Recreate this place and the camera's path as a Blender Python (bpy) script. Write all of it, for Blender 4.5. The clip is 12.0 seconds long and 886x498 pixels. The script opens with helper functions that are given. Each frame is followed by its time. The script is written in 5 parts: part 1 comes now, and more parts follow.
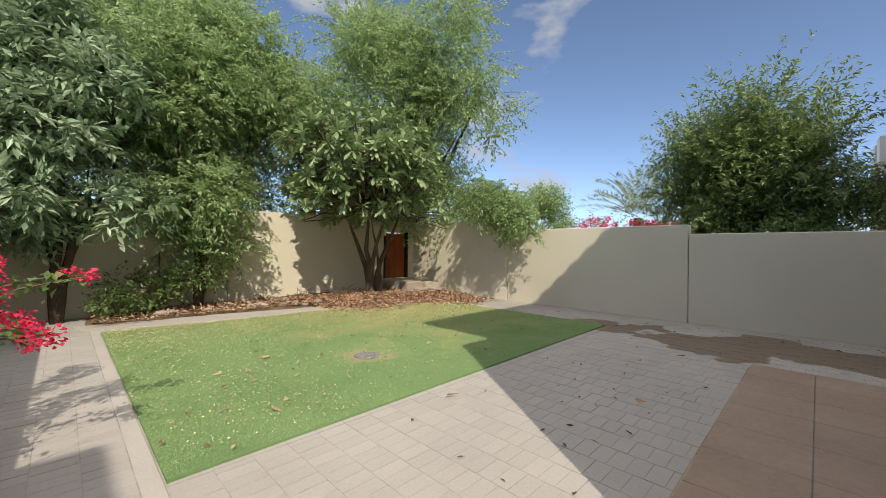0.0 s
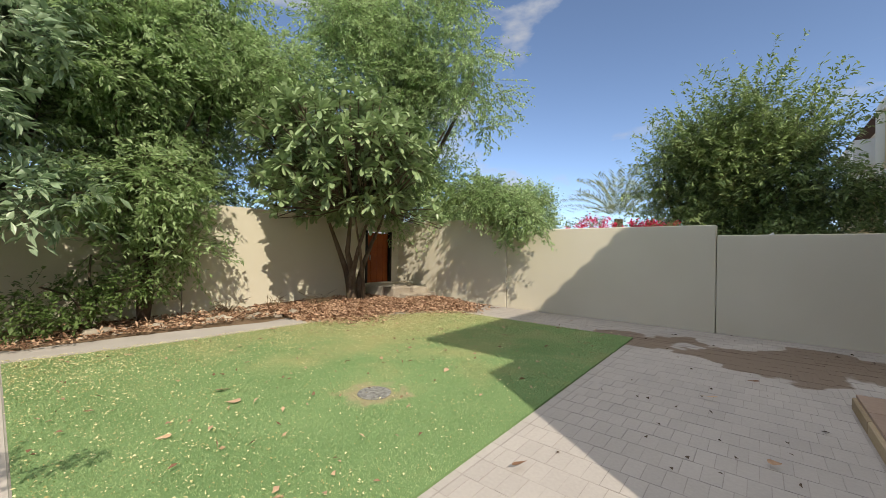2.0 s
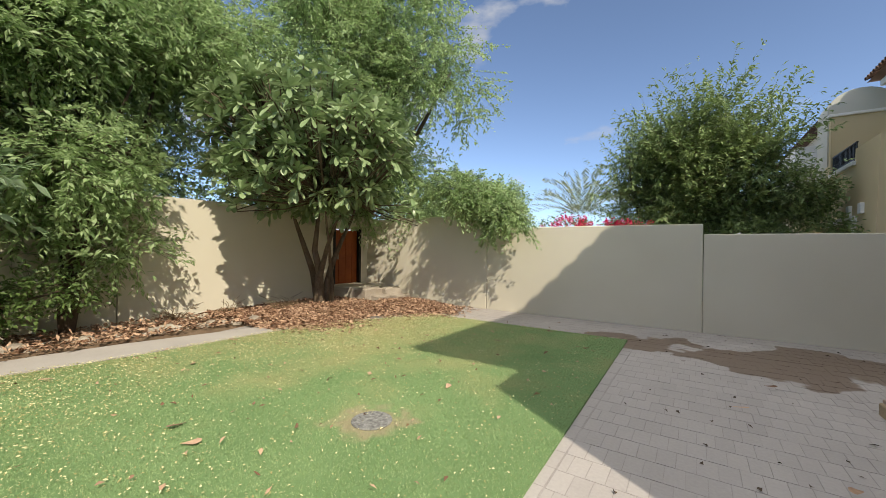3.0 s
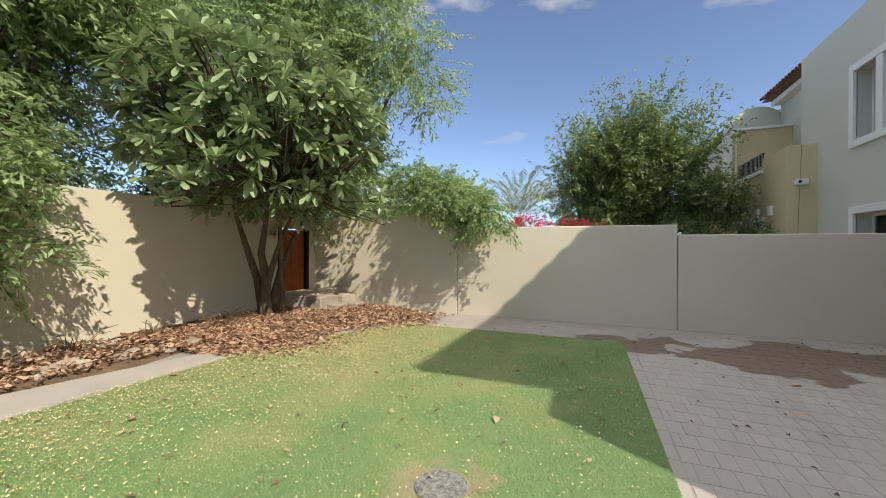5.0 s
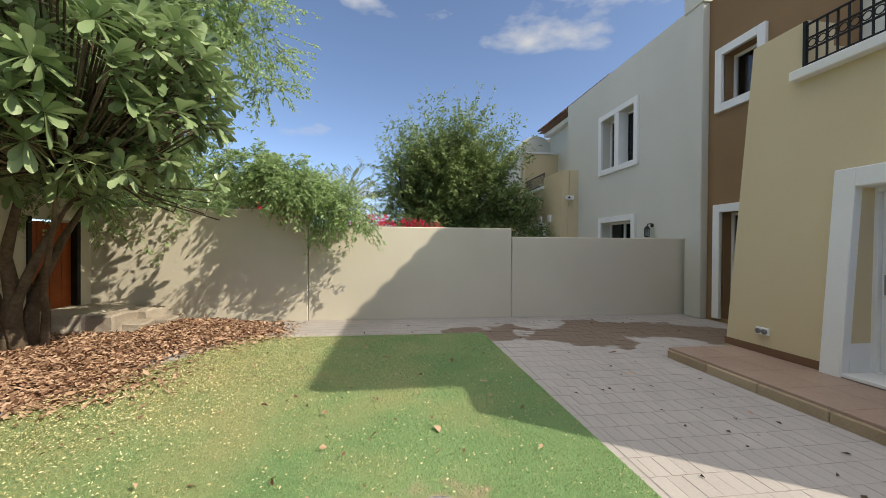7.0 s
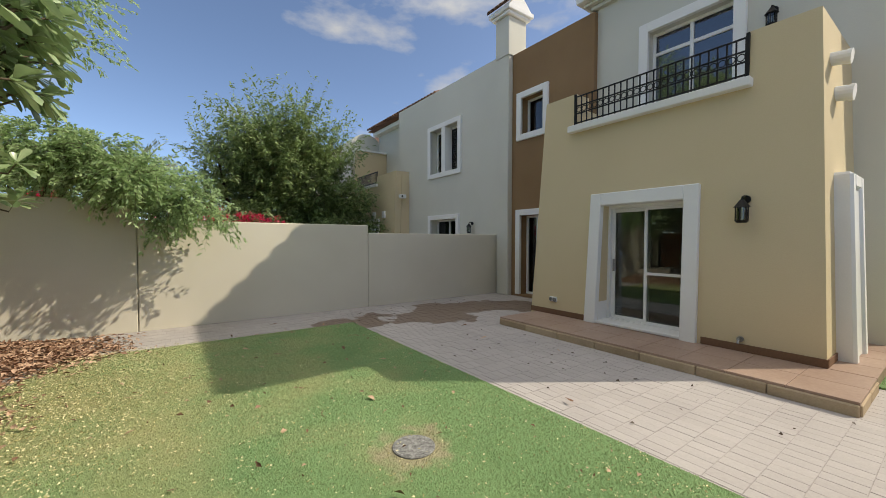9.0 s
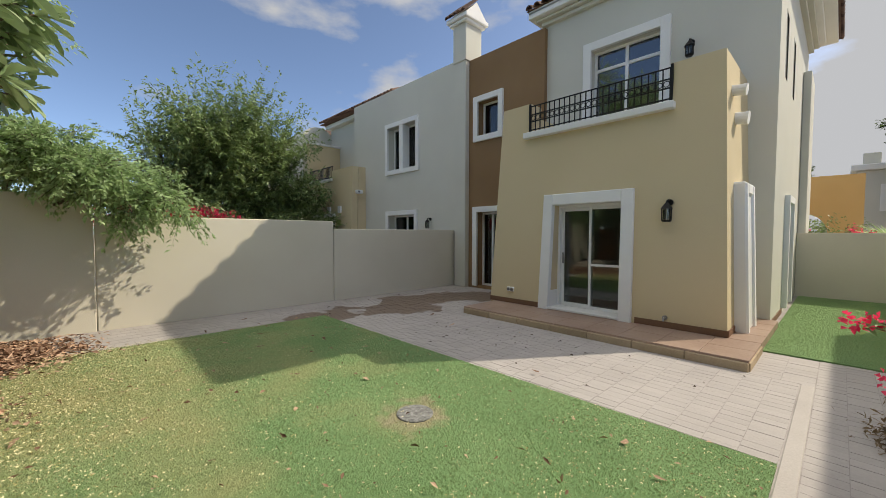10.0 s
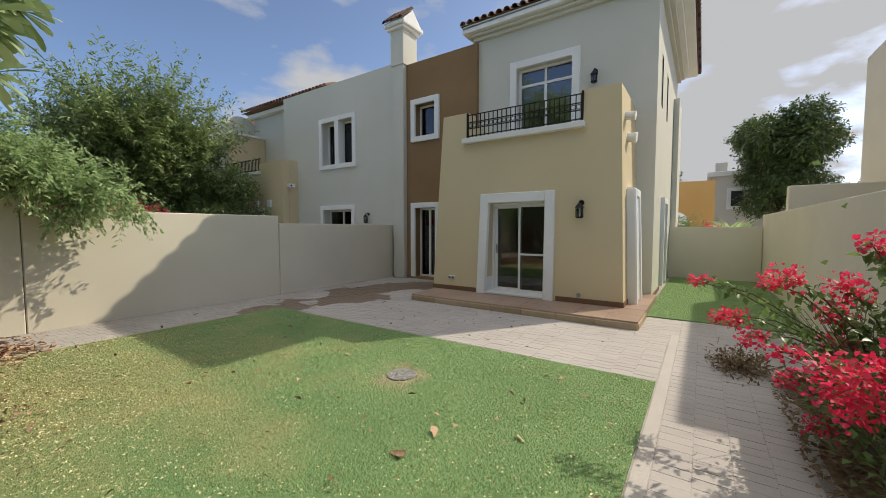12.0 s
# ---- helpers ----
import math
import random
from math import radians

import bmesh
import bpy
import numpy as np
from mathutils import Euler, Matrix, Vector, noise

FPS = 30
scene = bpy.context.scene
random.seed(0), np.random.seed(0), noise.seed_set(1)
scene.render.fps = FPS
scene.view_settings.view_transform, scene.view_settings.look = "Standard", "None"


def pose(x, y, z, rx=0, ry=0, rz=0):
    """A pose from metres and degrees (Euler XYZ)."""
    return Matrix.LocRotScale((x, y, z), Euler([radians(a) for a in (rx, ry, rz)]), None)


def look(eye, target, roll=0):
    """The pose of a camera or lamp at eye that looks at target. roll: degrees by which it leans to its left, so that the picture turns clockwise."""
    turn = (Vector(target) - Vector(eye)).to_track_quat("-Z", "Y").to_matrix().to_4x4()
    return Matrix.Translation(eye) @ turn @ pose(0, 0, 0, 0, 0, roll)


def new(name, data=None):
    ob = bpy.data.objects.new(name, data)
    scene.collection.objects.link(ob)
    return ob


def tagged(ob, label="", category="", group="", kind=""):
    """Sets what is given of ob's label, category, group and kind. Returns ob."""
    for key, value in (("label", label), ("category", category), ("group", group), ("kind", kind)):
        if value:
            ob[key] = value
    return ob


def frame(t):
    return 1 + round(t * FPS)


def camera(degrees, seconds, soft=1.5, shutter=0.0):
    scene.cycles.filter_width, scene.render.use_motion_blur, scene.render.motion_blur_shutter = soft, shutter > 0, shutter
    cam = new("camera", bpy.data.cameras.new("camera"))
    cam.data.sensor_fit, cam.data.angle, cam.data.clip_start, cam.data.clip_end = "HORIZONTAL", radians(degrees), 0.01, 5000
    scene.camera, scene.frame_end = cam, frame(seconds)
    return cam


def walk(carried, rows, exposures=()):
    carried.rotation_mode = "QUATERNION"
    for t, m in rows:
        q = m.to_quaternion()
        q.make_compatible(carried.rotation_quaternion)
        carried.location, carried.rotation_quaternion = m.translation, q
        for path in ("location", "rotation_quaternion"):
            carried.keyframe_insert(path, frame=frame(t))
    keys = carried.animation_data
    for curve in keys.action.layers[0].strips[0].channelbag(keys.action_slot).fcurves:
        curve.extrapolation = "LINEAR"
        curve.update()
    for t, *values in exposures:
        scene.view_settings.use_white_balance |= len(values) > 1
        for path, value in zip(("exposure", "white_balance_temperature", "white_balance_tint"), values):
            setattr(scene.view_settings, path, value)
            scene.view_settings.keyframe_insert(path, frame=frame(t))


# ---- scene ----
cam = camera(99.0, 12.0, 0.85)
KELVIN, TINT = 7350.0, 8.0
PATH = [
    (0, (-0.089, 0.162, 1.286), (-1.499, 1.581, 1.285), 0.6),
    (0.5, (-0.365, 0.218, 1.291), (-1.761, 1.65, 1.291), 0.7),
    (1, (-0.668, 0.328, 1.265), (-2.035, 1.788, 1.272), 0.7),
    (1.5, (-0.959, 0.419, 1.278), (-2.287, 1.914, 1.282), 0.8),
    (2, (-1.221, 0.485, 1.317), (-2.503, 2.02, 1.318), 0.7),
    (2.5, (-1.539, 0.579, 1.3), (-2.731, 2.185, 1.3), 0.7),
    (4.5, (-2.804, 0.707, 1.335), (-3.669, 2.51, 1.333), 0.7),
    (5, (-3.07, 0.742, 1.35), (-3.809, 2.601, 1.346), 0.3),
    (5.5, (-3.333, 0.826, 1.373), (-3.918, 2.738, 1.361), 0.3),
    (6, (-3.611, 0.832, 1.396), (-3.994, 2.795, 1.379), 0.6),
    (6.5, (-3.855, 0.83, 1.39), (-3.921, 2.828, 1.374), 0.6),
    (7, (-4.094, 0.788, 1.404), (-3.835, 2.771, 1.389), 0.4),
    (7.5, (-4.363, 0.763, 1.416), (-3.792, 2.68, 1.394), 0.3),
    (9.5, (-5.49, 0.376, 1.493), (-4.213, 1.914, 1.426), 0.1),
    (10, (-5.788, 0.329, 1.504), (-4.411, 1.778, 1.421), 0.1),
    (10.5, (-6.061, 0.257, 1.499), (-4.601, 1.621, 1.405), 0.0),
    (11, (-6.315, 0.254, 1.502), (-4.789, 1.542, 1.398), 0.1),
    (11.5, (-6.528, 0.256, 1.507), (-4.94, 1.467, 1.397), 0.1),
    (12, (-6.698, 0.239, 1.502), (-5.051, 1.368, 1.39), -0.0),
]
walk(cam, [(t, look(eye, target, roll)) for t, eye, target, roll in PATH],
     exposures=[(t, stops, KELVIN, TINT) for t, stops in ((0.0, 1.3), (2.5, 1.42), (7.5, 1.5), (9.5, 1.28), (12.0, 1.26))])

# ---- light ----
SUN_TO = Vector((1.0, -0.60, 1.0)).normalized()
world = bpy.data.worlds.new("sky_world")
scene.world = world
world.use_nodes = True
wn, wl = world.node_tree.nodes, world.node_tree.links
wn.clear()
w_out = wn.new("ShaderNodeOutputWorld")
w_bg = wn.new("ShaderNodeBackground")
w_bg.inputs["Strength"].default_value = 0.10
sky = wn.new("ShaderNodeTexSky")
sky.sky_type = 'NISHITA'
sky.sun_disc = False
sky.sun_elevation = math.asin(SUN_TO.z)
sky.sun_rotation = math.atan2(SUN_TO.x, SUN_TO.y)
sky.air_density, sky.dust_density, sky.ozone_density = 0.52, 0.8, 3.0
w_tc = wn.new("ShaderNodeTexCoord")
w_map = wn.new("ShaderNodeMapping")
w_map.inputs["Scale"].default_value = (2.6, 2.6, 6.0)
w_map.inputs["Location"].default_value = (1.3, 0.4, 0.0)
w_n = wn.new("ShaderNodeTexNoise")
w_n.inputs["Scale"].default_value = 1.35
w_n.inputs["Detail"].default_value = 7
w_n.inputs["Roughness"].default_value = 0.52
w_r = wn.new("ShaderNodeValToRGB")
w_r.color_ramp.elements[0].position = 0.57
w_r.color_ramp.elements[1].position = 0.70
w_mix = wn.new("ShaderNodeMixRGB")
# sunlit high cloud; thicker, brighter deck overhead is unseen, added to lift the shade
w_tone = wn.new("ShaderNodeMixRGB")
w_tone.inputs["Color1"].default_value = (2.1, 2.25, 2.6, 1)
w_tone.inputs["Color2"].default_value = (4.6, 4.7, 4.9, 1)
wl.new(w_tc.outputs["Generated"], w_map.inputs["Vector"])
wl.new(w_map.outputs["Vector"], w_n.inputs["Vector"])
w_sep = wn.new("ShaderNodeSeparateXYZ")
wl.new(w_tc.outputs["Generated"], w_sep.inputs[0])
w_side = wn.new("ShaderNodeMapRange")
w_side.inputs["From Min"].default_value, w_side.inputs["From Max"].default_value = 0.3, 0.9
w_side.inputs["To Min"].default_value, w_side.inputs["To Max"].default_value = 0.0, 0.22
wl.new(w_sep.outputs["X"], w_side.inputs["Value"])
w_sum = wn.new("ShaderNodeMath")
wl.new(w_n.outputs["Fac"], w_sum.inputs[0])
wl.new(w_side.outputs["Result"], w_sum.inputs[1])
w_fill_deck = wn.new("ShaderNodeMapRange")
w_fill_deck.inputs["From Min"].default_value, w_fill_deck.inputs["From Max"].default_value = 0.5, 0.75
wl.new(w_sep.outputs["Z"], w_fill_deck.inputs["Value"])
wl.new(w_fill_deck.outputs["Result"], w_tone.inputs["Fac"])
wl.new(w_tone.outputs["Color"], w_mix.inputs["Color2"])
w_thick = wn.new("ShaderNodeMath")
w_thick.operation = 'MULTIPLY_ADD'
w_thick.inputs[1].default_value = 0.2
wl.new(w_fill_deck.outputs["Result"], w_thick.inputs[0])
wl.new(w_sum.outputs[0], w_thick.inputs[2])
wl.new(w_thick.outputs[0], w_r.inputs["Fac"])
wl.new(w_r.outputs["Color"], w_mix.inputs["Fac"])
wl.new(sky.outputs["Color"], w_mix.inputs["Color1"])
wl.new(w_mix.outputs["Color"], w_bg.inputs["Color"])
wl.new(w_bg.outputs["Background"], w_out.inputs["Surface"])

sun_data = bpy.data.lights.new("sun", 'SUN')
sun_data.energy, sun_data.angle, sun_data.color = 1.58, radians(0.5), (1.0, 0.94, 0.84)
sun = new("sun", sun_data)
sun.matrix_world = look(SUN_TO * 40, (0, 0, 0))


# ---- materials ----
def mat(name, c1, c2, rough=0.85, scale=3.0, fine=60.0, bump=0.15, bump_d=0.01, metal=0.0, rand=0.0, spec=0.3):
    """Two colours mixed by broad and fine noise, with a fine relief."""
    m = bpy.data.materials.new(name)
    m.use_nodes = True
    n, l = m.node_tree.nodes, m.node_tree.links
    b = n["Principled BSDF"]
    b.inputs["Roughness"].default_value, b.inputs["Metallic"].default_value = rough, metal
    b.inputs["Specular IOR Level"].default_value = spec
    g = n.new("ShaderNodeNewGeometry")
    a = n.new("ShaderNodeTexNoise")
    a.inputs["Scale"].default_value, a.inputs["Detail"].default_value = scale, 6
    f = n.new("ShaderNodeTexNoise")
    f.inputs["Scale"].default_value, f.inputs["Detail"].default_value = fine, 4
    l.new(g.outputs["Position"], a.inputs["Vector"])
    l.new(g.outputs["Position"], f.inputs["Vector"])
    add = n.new("ShaderNodeMath")
    add.operation = 'MULTIPLY_ADD'
    add.inputs[1].default_value = 0.4
    l.new(f.outputs["Fac"], add.inputs[0])
    sc = n.new("ShaderNodeMath")
    sc.operation = 'MULTIPLY'
    sc.inputs[1].default_value = 0.6
    l.new(a.outputs["Fac"], sc.inputs[0])
    l.new(sc.outputs[0], add.inputs[2])
    last = add.outputs[0]
    if rand:
        oi = n.new("ShaderNodeObjectInfo")
        ra = n.new("ShaderNodeMath")
        ra.operation = 'ADD'
        l.new(oi.outputs["Random"], ra.inputs[0])
        l.new(g.outputs["Random Per Island"], ra.inputs[1])
        fr = n.new("ShaderNodeMath")
        fr.operation = 'FRACT'
        l.new(ra.outputs[0], fr.inputs[0])
        mu = n.new("ShaderNodeMath")
        mu.operation = 'MULTIPLY_ADD'
        mu.inputs[1].default_value = rand
        l.new(fr.outputs[0], mu.inputs[0])
        sb = n.new("ShaderNodeMath")
        sb.operation = 'SUBTRACT'
        sb.inputs[1].default_value = rand / 2
        l.new(last, sb.inputs[0])
        l.new(sb.outputs[0], mu.inputs[2])
        last = mu.outputs[0]
    r = n.new("ShaderNodeValToRGB")
    r.color_ramp.elements[0].position, r.color_ramp.elements[1].position = 0.3, 0.7
    r.color_ramp.elements[0].color, r.color_ramp.elements[1].color = (*c1, 1), (*c2, 1)
    l.new(last, r.inputs["Fac"])
    l.new(r.outputs["Color"], b.inputs["Base Color"])
    if bump:
        bp = n.new("ShaderNodeBump")
        bp.inputs["Strength"].default_value, bp.inputs["Distance"].default_value = bump, bump_d
        l.new(f.outputs["Fac"], bp.inputs["Height"])
        l.new(bp.outputs["Normal"], b.inputs["Normal"])
    return m


def overlay(m, colour, rough, centre, radii, scale=1.2, wob=1.0, lo=0.48, hi=0.56):
    """A stain with its own ragged outline, laid over a material round a place."""
    n, l = m.node_tree.nodes, m.node_tree.links
    b = n["Principled BSDF"]
    g = n.new("ShaderNodeNewGeometry")
    mp = n.new("ShaderNodeMapping")
    mp.inputs["Location"].default_value = (-centre[0] / radii[0], -centre[1] / radii[1], 0)
    mp.inputs["Scale"].default_value = (1 / radii[0], 1 / radii[1], 0)
    ln = n.new("ShaderNodeVectorMath")
    ln.operation = 'LENGTH'
    no = n.new("ShaderNodeTexNoise")
    no.inputs["Scale"].default_value, no.inputs["Detail"].default_value = scale, 3
    s = n.new("ShaderNodeMath")
    s.operation = 'MULTIPLY_ADD'
    s.inputs[1].default_value = -0.5
    w = n.new("ShaderNodeMath")
    w.operation = 'MULTIPLY'
    w.inputs[1].default_value = wob * 2
    r = n.new("ShaderNodeMapRange")
    r.inputs["From Min"].default_value, r.inputs["From Max"].default_value = lo, hi
    l.new(g.outputs["Position"], mp.inputs["Vector"])
    l.new(mp.outputs["Vector"], ln.inputs[0])
    l.new(g.outputs["Position"], no.inputs["Vector"])
    l.new(no.outputs["Fac"], w.inputs[0])
    l.new(ln.outputs["Value"], s.inputs[0])
    l.new(w.outputs[0], s.inputs[2])
    l.new(s.outputs[0], r.inputs["Value"])
    old = b.inputs["Base Color"].links[0].from_socket
    mx = n.new("ShaderNodeMixRGB")
    mx.inputs["Color2"].default_value = (*colour, 1)
    l.new(r.outputs["Result"], mx.inputs["Fac"])
    l.new(old, mx.inputs["Color1"])
    l.new(mx.outputs["Color"], b.inputs["Base Color"])
    rr = n.new("ShaderNodeMapRange")
    old_r = b.inputs["Roughness"].default_value
    rr.inputs["To Min"].default_value, rr.inputs["To Max"].default_value = old_r, rough
    l.new(r.outputs["Result"], rr.inputs["Value"])
    if not b.inputs["Roughness"].links:
        l.new(rr.outputs["Result"], b.inputs["Roughness"])
    return m


def leaf_mat(name, c1, c2, rough=0.45, trans=0.35):
    m = bpy.data.materials.new(name)
    m.use_nodes = True
    n, l = m.node_tree.nodes, m.node_tree.links
    b = n["Principled BSDF"]
    b.inputs["Roughness"].default_value = rough
    b.inputs["Specular IOR Level"].default_value = 0.5
    g = n.new("ShaderNodeNewGeometry")
    no = n.new("ShaderNodeTexNoise")
    no.inputs["Scale"].default_value = 1.6
    l.new(g.outputs["Position"], no.inputs["Vector"])
    ad = n.new("ShaderNodeMath")
    ad.operation = 'MULTIPLY_ADD'
    ad.inputs[1].default_value = 0.6
    l.new(g.outputs["Random Per Island"], ad.inputs[0])
    sb = n.new("ShaderNodeMath")
    sb.operation = 'MULTIPLY_ADD'
    sb.inputs[1].default_value, sb.inputs[2].default_value = 0.9, -0.25
    l.new(no.outputs["Fac"], sb.inputs[0])
    l.new(sb.outputs[0], ad.inputs[2])
    r = n.new("ShaderNodeValToRGB")
    r.color_ramp.elements[0].color, r.color_ramp.elements[1].color = (*c1, 1), (*c2, 1)
    l.new(ad.outputs[0], r.inputs["Fac"])
    l.new(r.outputs["Color"], b.inputs["Base Color"])
    t = n.new("ShaderNodeBsdfTranslucent")
    hs = n.new("ShaderNodeHueSaturation")
    hs.inputs["Value"].default_value = 1.3
    l.new(r.outputs["Color"], hs.inputs["Color"])
    l.new(hs.outputs["Color"], t.inputs["Color"])
    mx = n.new("ShaderNodeMixShader")
    mx.inputs["Fac"].default_value = trans
    l.new(b.outputs["BSDF"], mx.inputs[1])
    l.new(t.outputs["BSDF"], mx.inputs[2])
    l.new(mx.outputs["Shader"], n["Material Output"].inputs["Surface"])
    return m


def glass_mat(name, tint, ior=1.9):
    m = bpy.data.materials.new(name)
    m.use_nodes = True
    n, l = m.node_tree.nodes, m.node_tree.links
    n.remove(n["Principled BSDF"])
    tr = n.new("ShaderNodeBsdfTransparent")
    tr.inputs["Color"].default_value = (*tint, 1)
    gl = n.new("ShaderNodeBsdfGlossy")
    gl.inputs["Roughness"].default_value = 0.01
    fr = n.new("ShaderNodeFresnel")
    fr.inputs["IOR"].default_value = ior
    mx = n.new("ShaderNodeMixShader")
    l.new(fr.outputs["Fac"], mx.inputs["Fac"])
    l.new(tr.outputs["BSDF"], mx.inputs[1])
    l.new(gl.outputs["BSDF"], mx.inputs[2])
    l.new(mx.outputs["Shader"], n["Material Output"].inputs["Surface"])
    return m


M_WALL = mat("cream_render", (0.635, 0.59, 0.485), (0.71, 0.665, 0.56), 0.9, 0.9, 90, 0.25, 0.006)
M_GREY = mat("grey_beige_render", (0.575, 0.57, 0.51), (0.645, 0.635, 0.57), 0.9, 0.8, 90, 0.25, 0.006)
M_TAN = mat("tan_render", (0.61, 0.505, 0.32), (0.67, 0.56, 0.37), 0.9, 0.7, 90, 0.25, 0.006)
M_BROWN = mat("brown_render", (0.24, 0.145, 0.075), (0.30, 0.19, 0.10), 0.9, 0.9, 90, 0.25, 0.006)
M_ORANGE = mat("orange_render", (0.52, 0.33, 0.14), (0.60, 0.40, 0.19), 0.9, 0.9, 90, 0.2, 0.006)
M_WHITE = mat("white_plaster", (0.77, 0.77, 0.76), (0.84, 0.84, 0.83), 0.8, 1.5, 70, 0.15, 0.005)
M_FRAME = mat("white_aluminium", (0.74, 0.74, 0.73), (0.82, 0.82, 0.81), 0.4, 2, 40, 0.02, 0.002)
M_IRON = mat("black_iron", (0.012, 0.012, 0.013), (0.03, 0.028, 0.026), 0.5, 8, 90, 0.2, 0.003, 0.4)
M_PAVER = mat("pink_grey_paver", (0.385, 0.355, 0.347), (0.475, 0.442, 0.43), 0.85, 1.1, 45, 0.3, 0.005, rand=0.14)
overlay(M_PAVER, (0.20, 0.148, 0.118), 0.5, (0.1, 6.55), (2.9, 0.75), 0.9, 1.0, 0.50, 0.53)
M_JOINT = mat("joint_sand", (0.25, 0.228, 0.22), (0.48, 0.445, 0.43), 0.95, 3, 80, 0.3, 0.006)
overlay(M_JOINT, (0.185, 0.137, 0.11), 0.5, (0.1, 6.55), (2.9, 0.75), 0.9, 1.0, 0.50, 0.53)
M_KERB = mat("kerb_concrete", (0.42, 0.385, 0.37), (0.52, 0.485, 0.46), 0.9, 2, 60, 0.3, 0.008)
M_TERR = mat("red_stone_tile", (0.30, 0.205, 0.16), (0.42, 0.305, 0.245), 0.45, 1.6, 30, 0.1, 0.003, rand=0.12)
M_EDGE = mat("yellow_sandstone_edge", (0.33, 0.25, 0.165), (0.46, 0.36, 0.25), 0.8, 3, 40, 0.4, 0.008, rand=0.3)
M_TURF = mat("turf_backing", (0.15, 0.275, 0.11), (0.26, 0.40, 0.18), 0.95, 1.1, 160, 0.8, 0.02)
M_BLADE = leaf_mat("turf_blade", (0.20, 0.31, 0.125), (0.43, 0.54, 0.285), 0.8, 0.15)
for m_ in (M_TURF, M_BLADE):
    overlay(m_, (0.44, 0.40, 0.20), 0.85, (-6.7, 5.2), (2.0, 1.7), 1.6, 1.0, 0.0, 1.3)
    overlay(m_, (0.40, 0.40, 0.19), 0.85, (-7.7, 2.6), (0.6, 2.6), 2.2, 1.0, 0.1, 1.8)
    overlay(m_, (0.42, 0.38, 0.24), 0.85, (-3.85, 2.70), (0.3, 0.3), 6.0, 0.6, 0.05, 0.35)
M_SOIL = mat("dry_soil", (0.13, 0.085, 0.055), (0.27, 0.19, 0.13), 0.95, 3, 50, 0.8, 0.03)
M_LITTER = mat("leaf_litter", (0.20, 0.11, 0.07), (0.55, 0.37, 0.26), 0.85, 3, 30, 0.2, 0.005, rand=0.9)
M_FLECK = mat("pale_flecks", (0.42, 0.38, 0.17), (0.80, 0.74, 0.46), 0.8, 3, 30, 0, 0, rand=0.8)
M_BARK = mat("grey_brown_bark", (0.08, 0.055, 0.04), (0.22, 0.17, 0.125), 0.95, 5, 25, 0.8, 0.02)
M_BARK2 = mat("dark_bark", (0.05, 0.036, 0.027), (0.13, 0.095, 0.07), 0.95, 5, 25, 0.8, 0.02)
M_DOOR = mat("red_brown_door", (0.22, 0.045, 0.012), (0.40, 0.10, 0.025), 0.55, 4, 50, 0.15, 0.004)
M_STONE = mat("pale_stone", (0.34, 0.29, 0.24), (0.52, 0.47, 0.40), 0.9, 3, 40, 0.5, 0.012, rand=0.4)
M_ROOF = mat("clay_roof_tile", (0.09, 0.052, 0.04), (0.20, 0.12, 0.09), 0.85, 3, 40, 0.4, 0.008, rand=0.6)
M_SKIRT = mat("brown_skirting", (0.16, 0.085, 0.05), (0.24, 0.14, 0.085), 0.7, 2, 50, 0.1, 0.004)
# plaster toned dark: the dimness of the rooms is put into its colour
M_INT = mat("shaded_room_plaster", (0.17, 0.16, 0.15), (0.22, 0.21, 0.20), 0.9, 1, 50, 0.05, 0.003)
M_GLASS = glass_mat("clear_glass", (0.62, 0.68, 0.68))
M_GLASS_B = glass_mat("blue_glass", (0.16, 0.30, 0.48), 2.8)
M_MESH = mat("insect_mesh", (0.02, 0.02, 0.022), (0.035, 0.035, 0.04), 0.7, 4, 200, 0.1, 0.002)
M_METAL = mat("grey_metal", (0.25, 0.25, 0.25), (0.4, 0.4, 0.4), 0.45, 6, 60, 0.1, 0.003, 0.8)
M_GRATE = mat("speckled_cover", (0.06, 0.06, 0.06), (0.40, 0.40, 0.39), 0.8, 30, 70, 0.6, 0.01)
M_SAND = mat("desert_ground", (0.30, 0.25, 0.19), (0.42, 0.36, 0.28), 0.95, 0.6, 20, 0.4, 0.02)
M_RED = leaf_mat("magenta_bracts", (0.55, 0.012, 0.06), (0.85, 0.06, 0.16), 0.6, 0.4)
M_L_PLUM = leaf_mat("plumeria_leaf", (0.12, 0.20, 0.075), (0.44, 0.55, 0.31), 0.3, 0.15)
M_L_BIG = leaf_mat("broad_leaf", (0.13, 0.22, 0.11), (0.48, 0.60, 0.42), 0.27, 0.25)
M_L_FINE = leaf_mat("fine_leaf", (0.15, 0.24, 0.085), (0.52, 0.66, 0.36), 0.45, 0.45)
M_L_DARK = leaf_mat("dark_leaf", (0.07, 0.12, 0.035), (0.36, 0.47, 0.19), 0.4, 0.3)
# greens darkened to put the round trees' backlit side into the leaf colour
M_L_BACKLIT = leaf_mat("backlit_round_tree_leaf", (0.04, 0.075, 0.025), (0.17, 0.25, 0.085), 0.45, 0.12)
M_L_BOUG = leaf_mat("bougainvillea_leaf", (0.06, 0.11, 0.03), (0.20, 0.30, 0.10), 0.45, 0.35)
M_L_PALM = leaf_mat("palm_leaf", (0.16, 0.21, 0.12), (0.34, 0.39, 0.26), 0.5, 0.3)
M_L_DRY = leaf_mat("dry_twig_leaf", (0.10, 0.065, 0.04), (0.30, 0.22, 0.13), 0.8, 0.2)


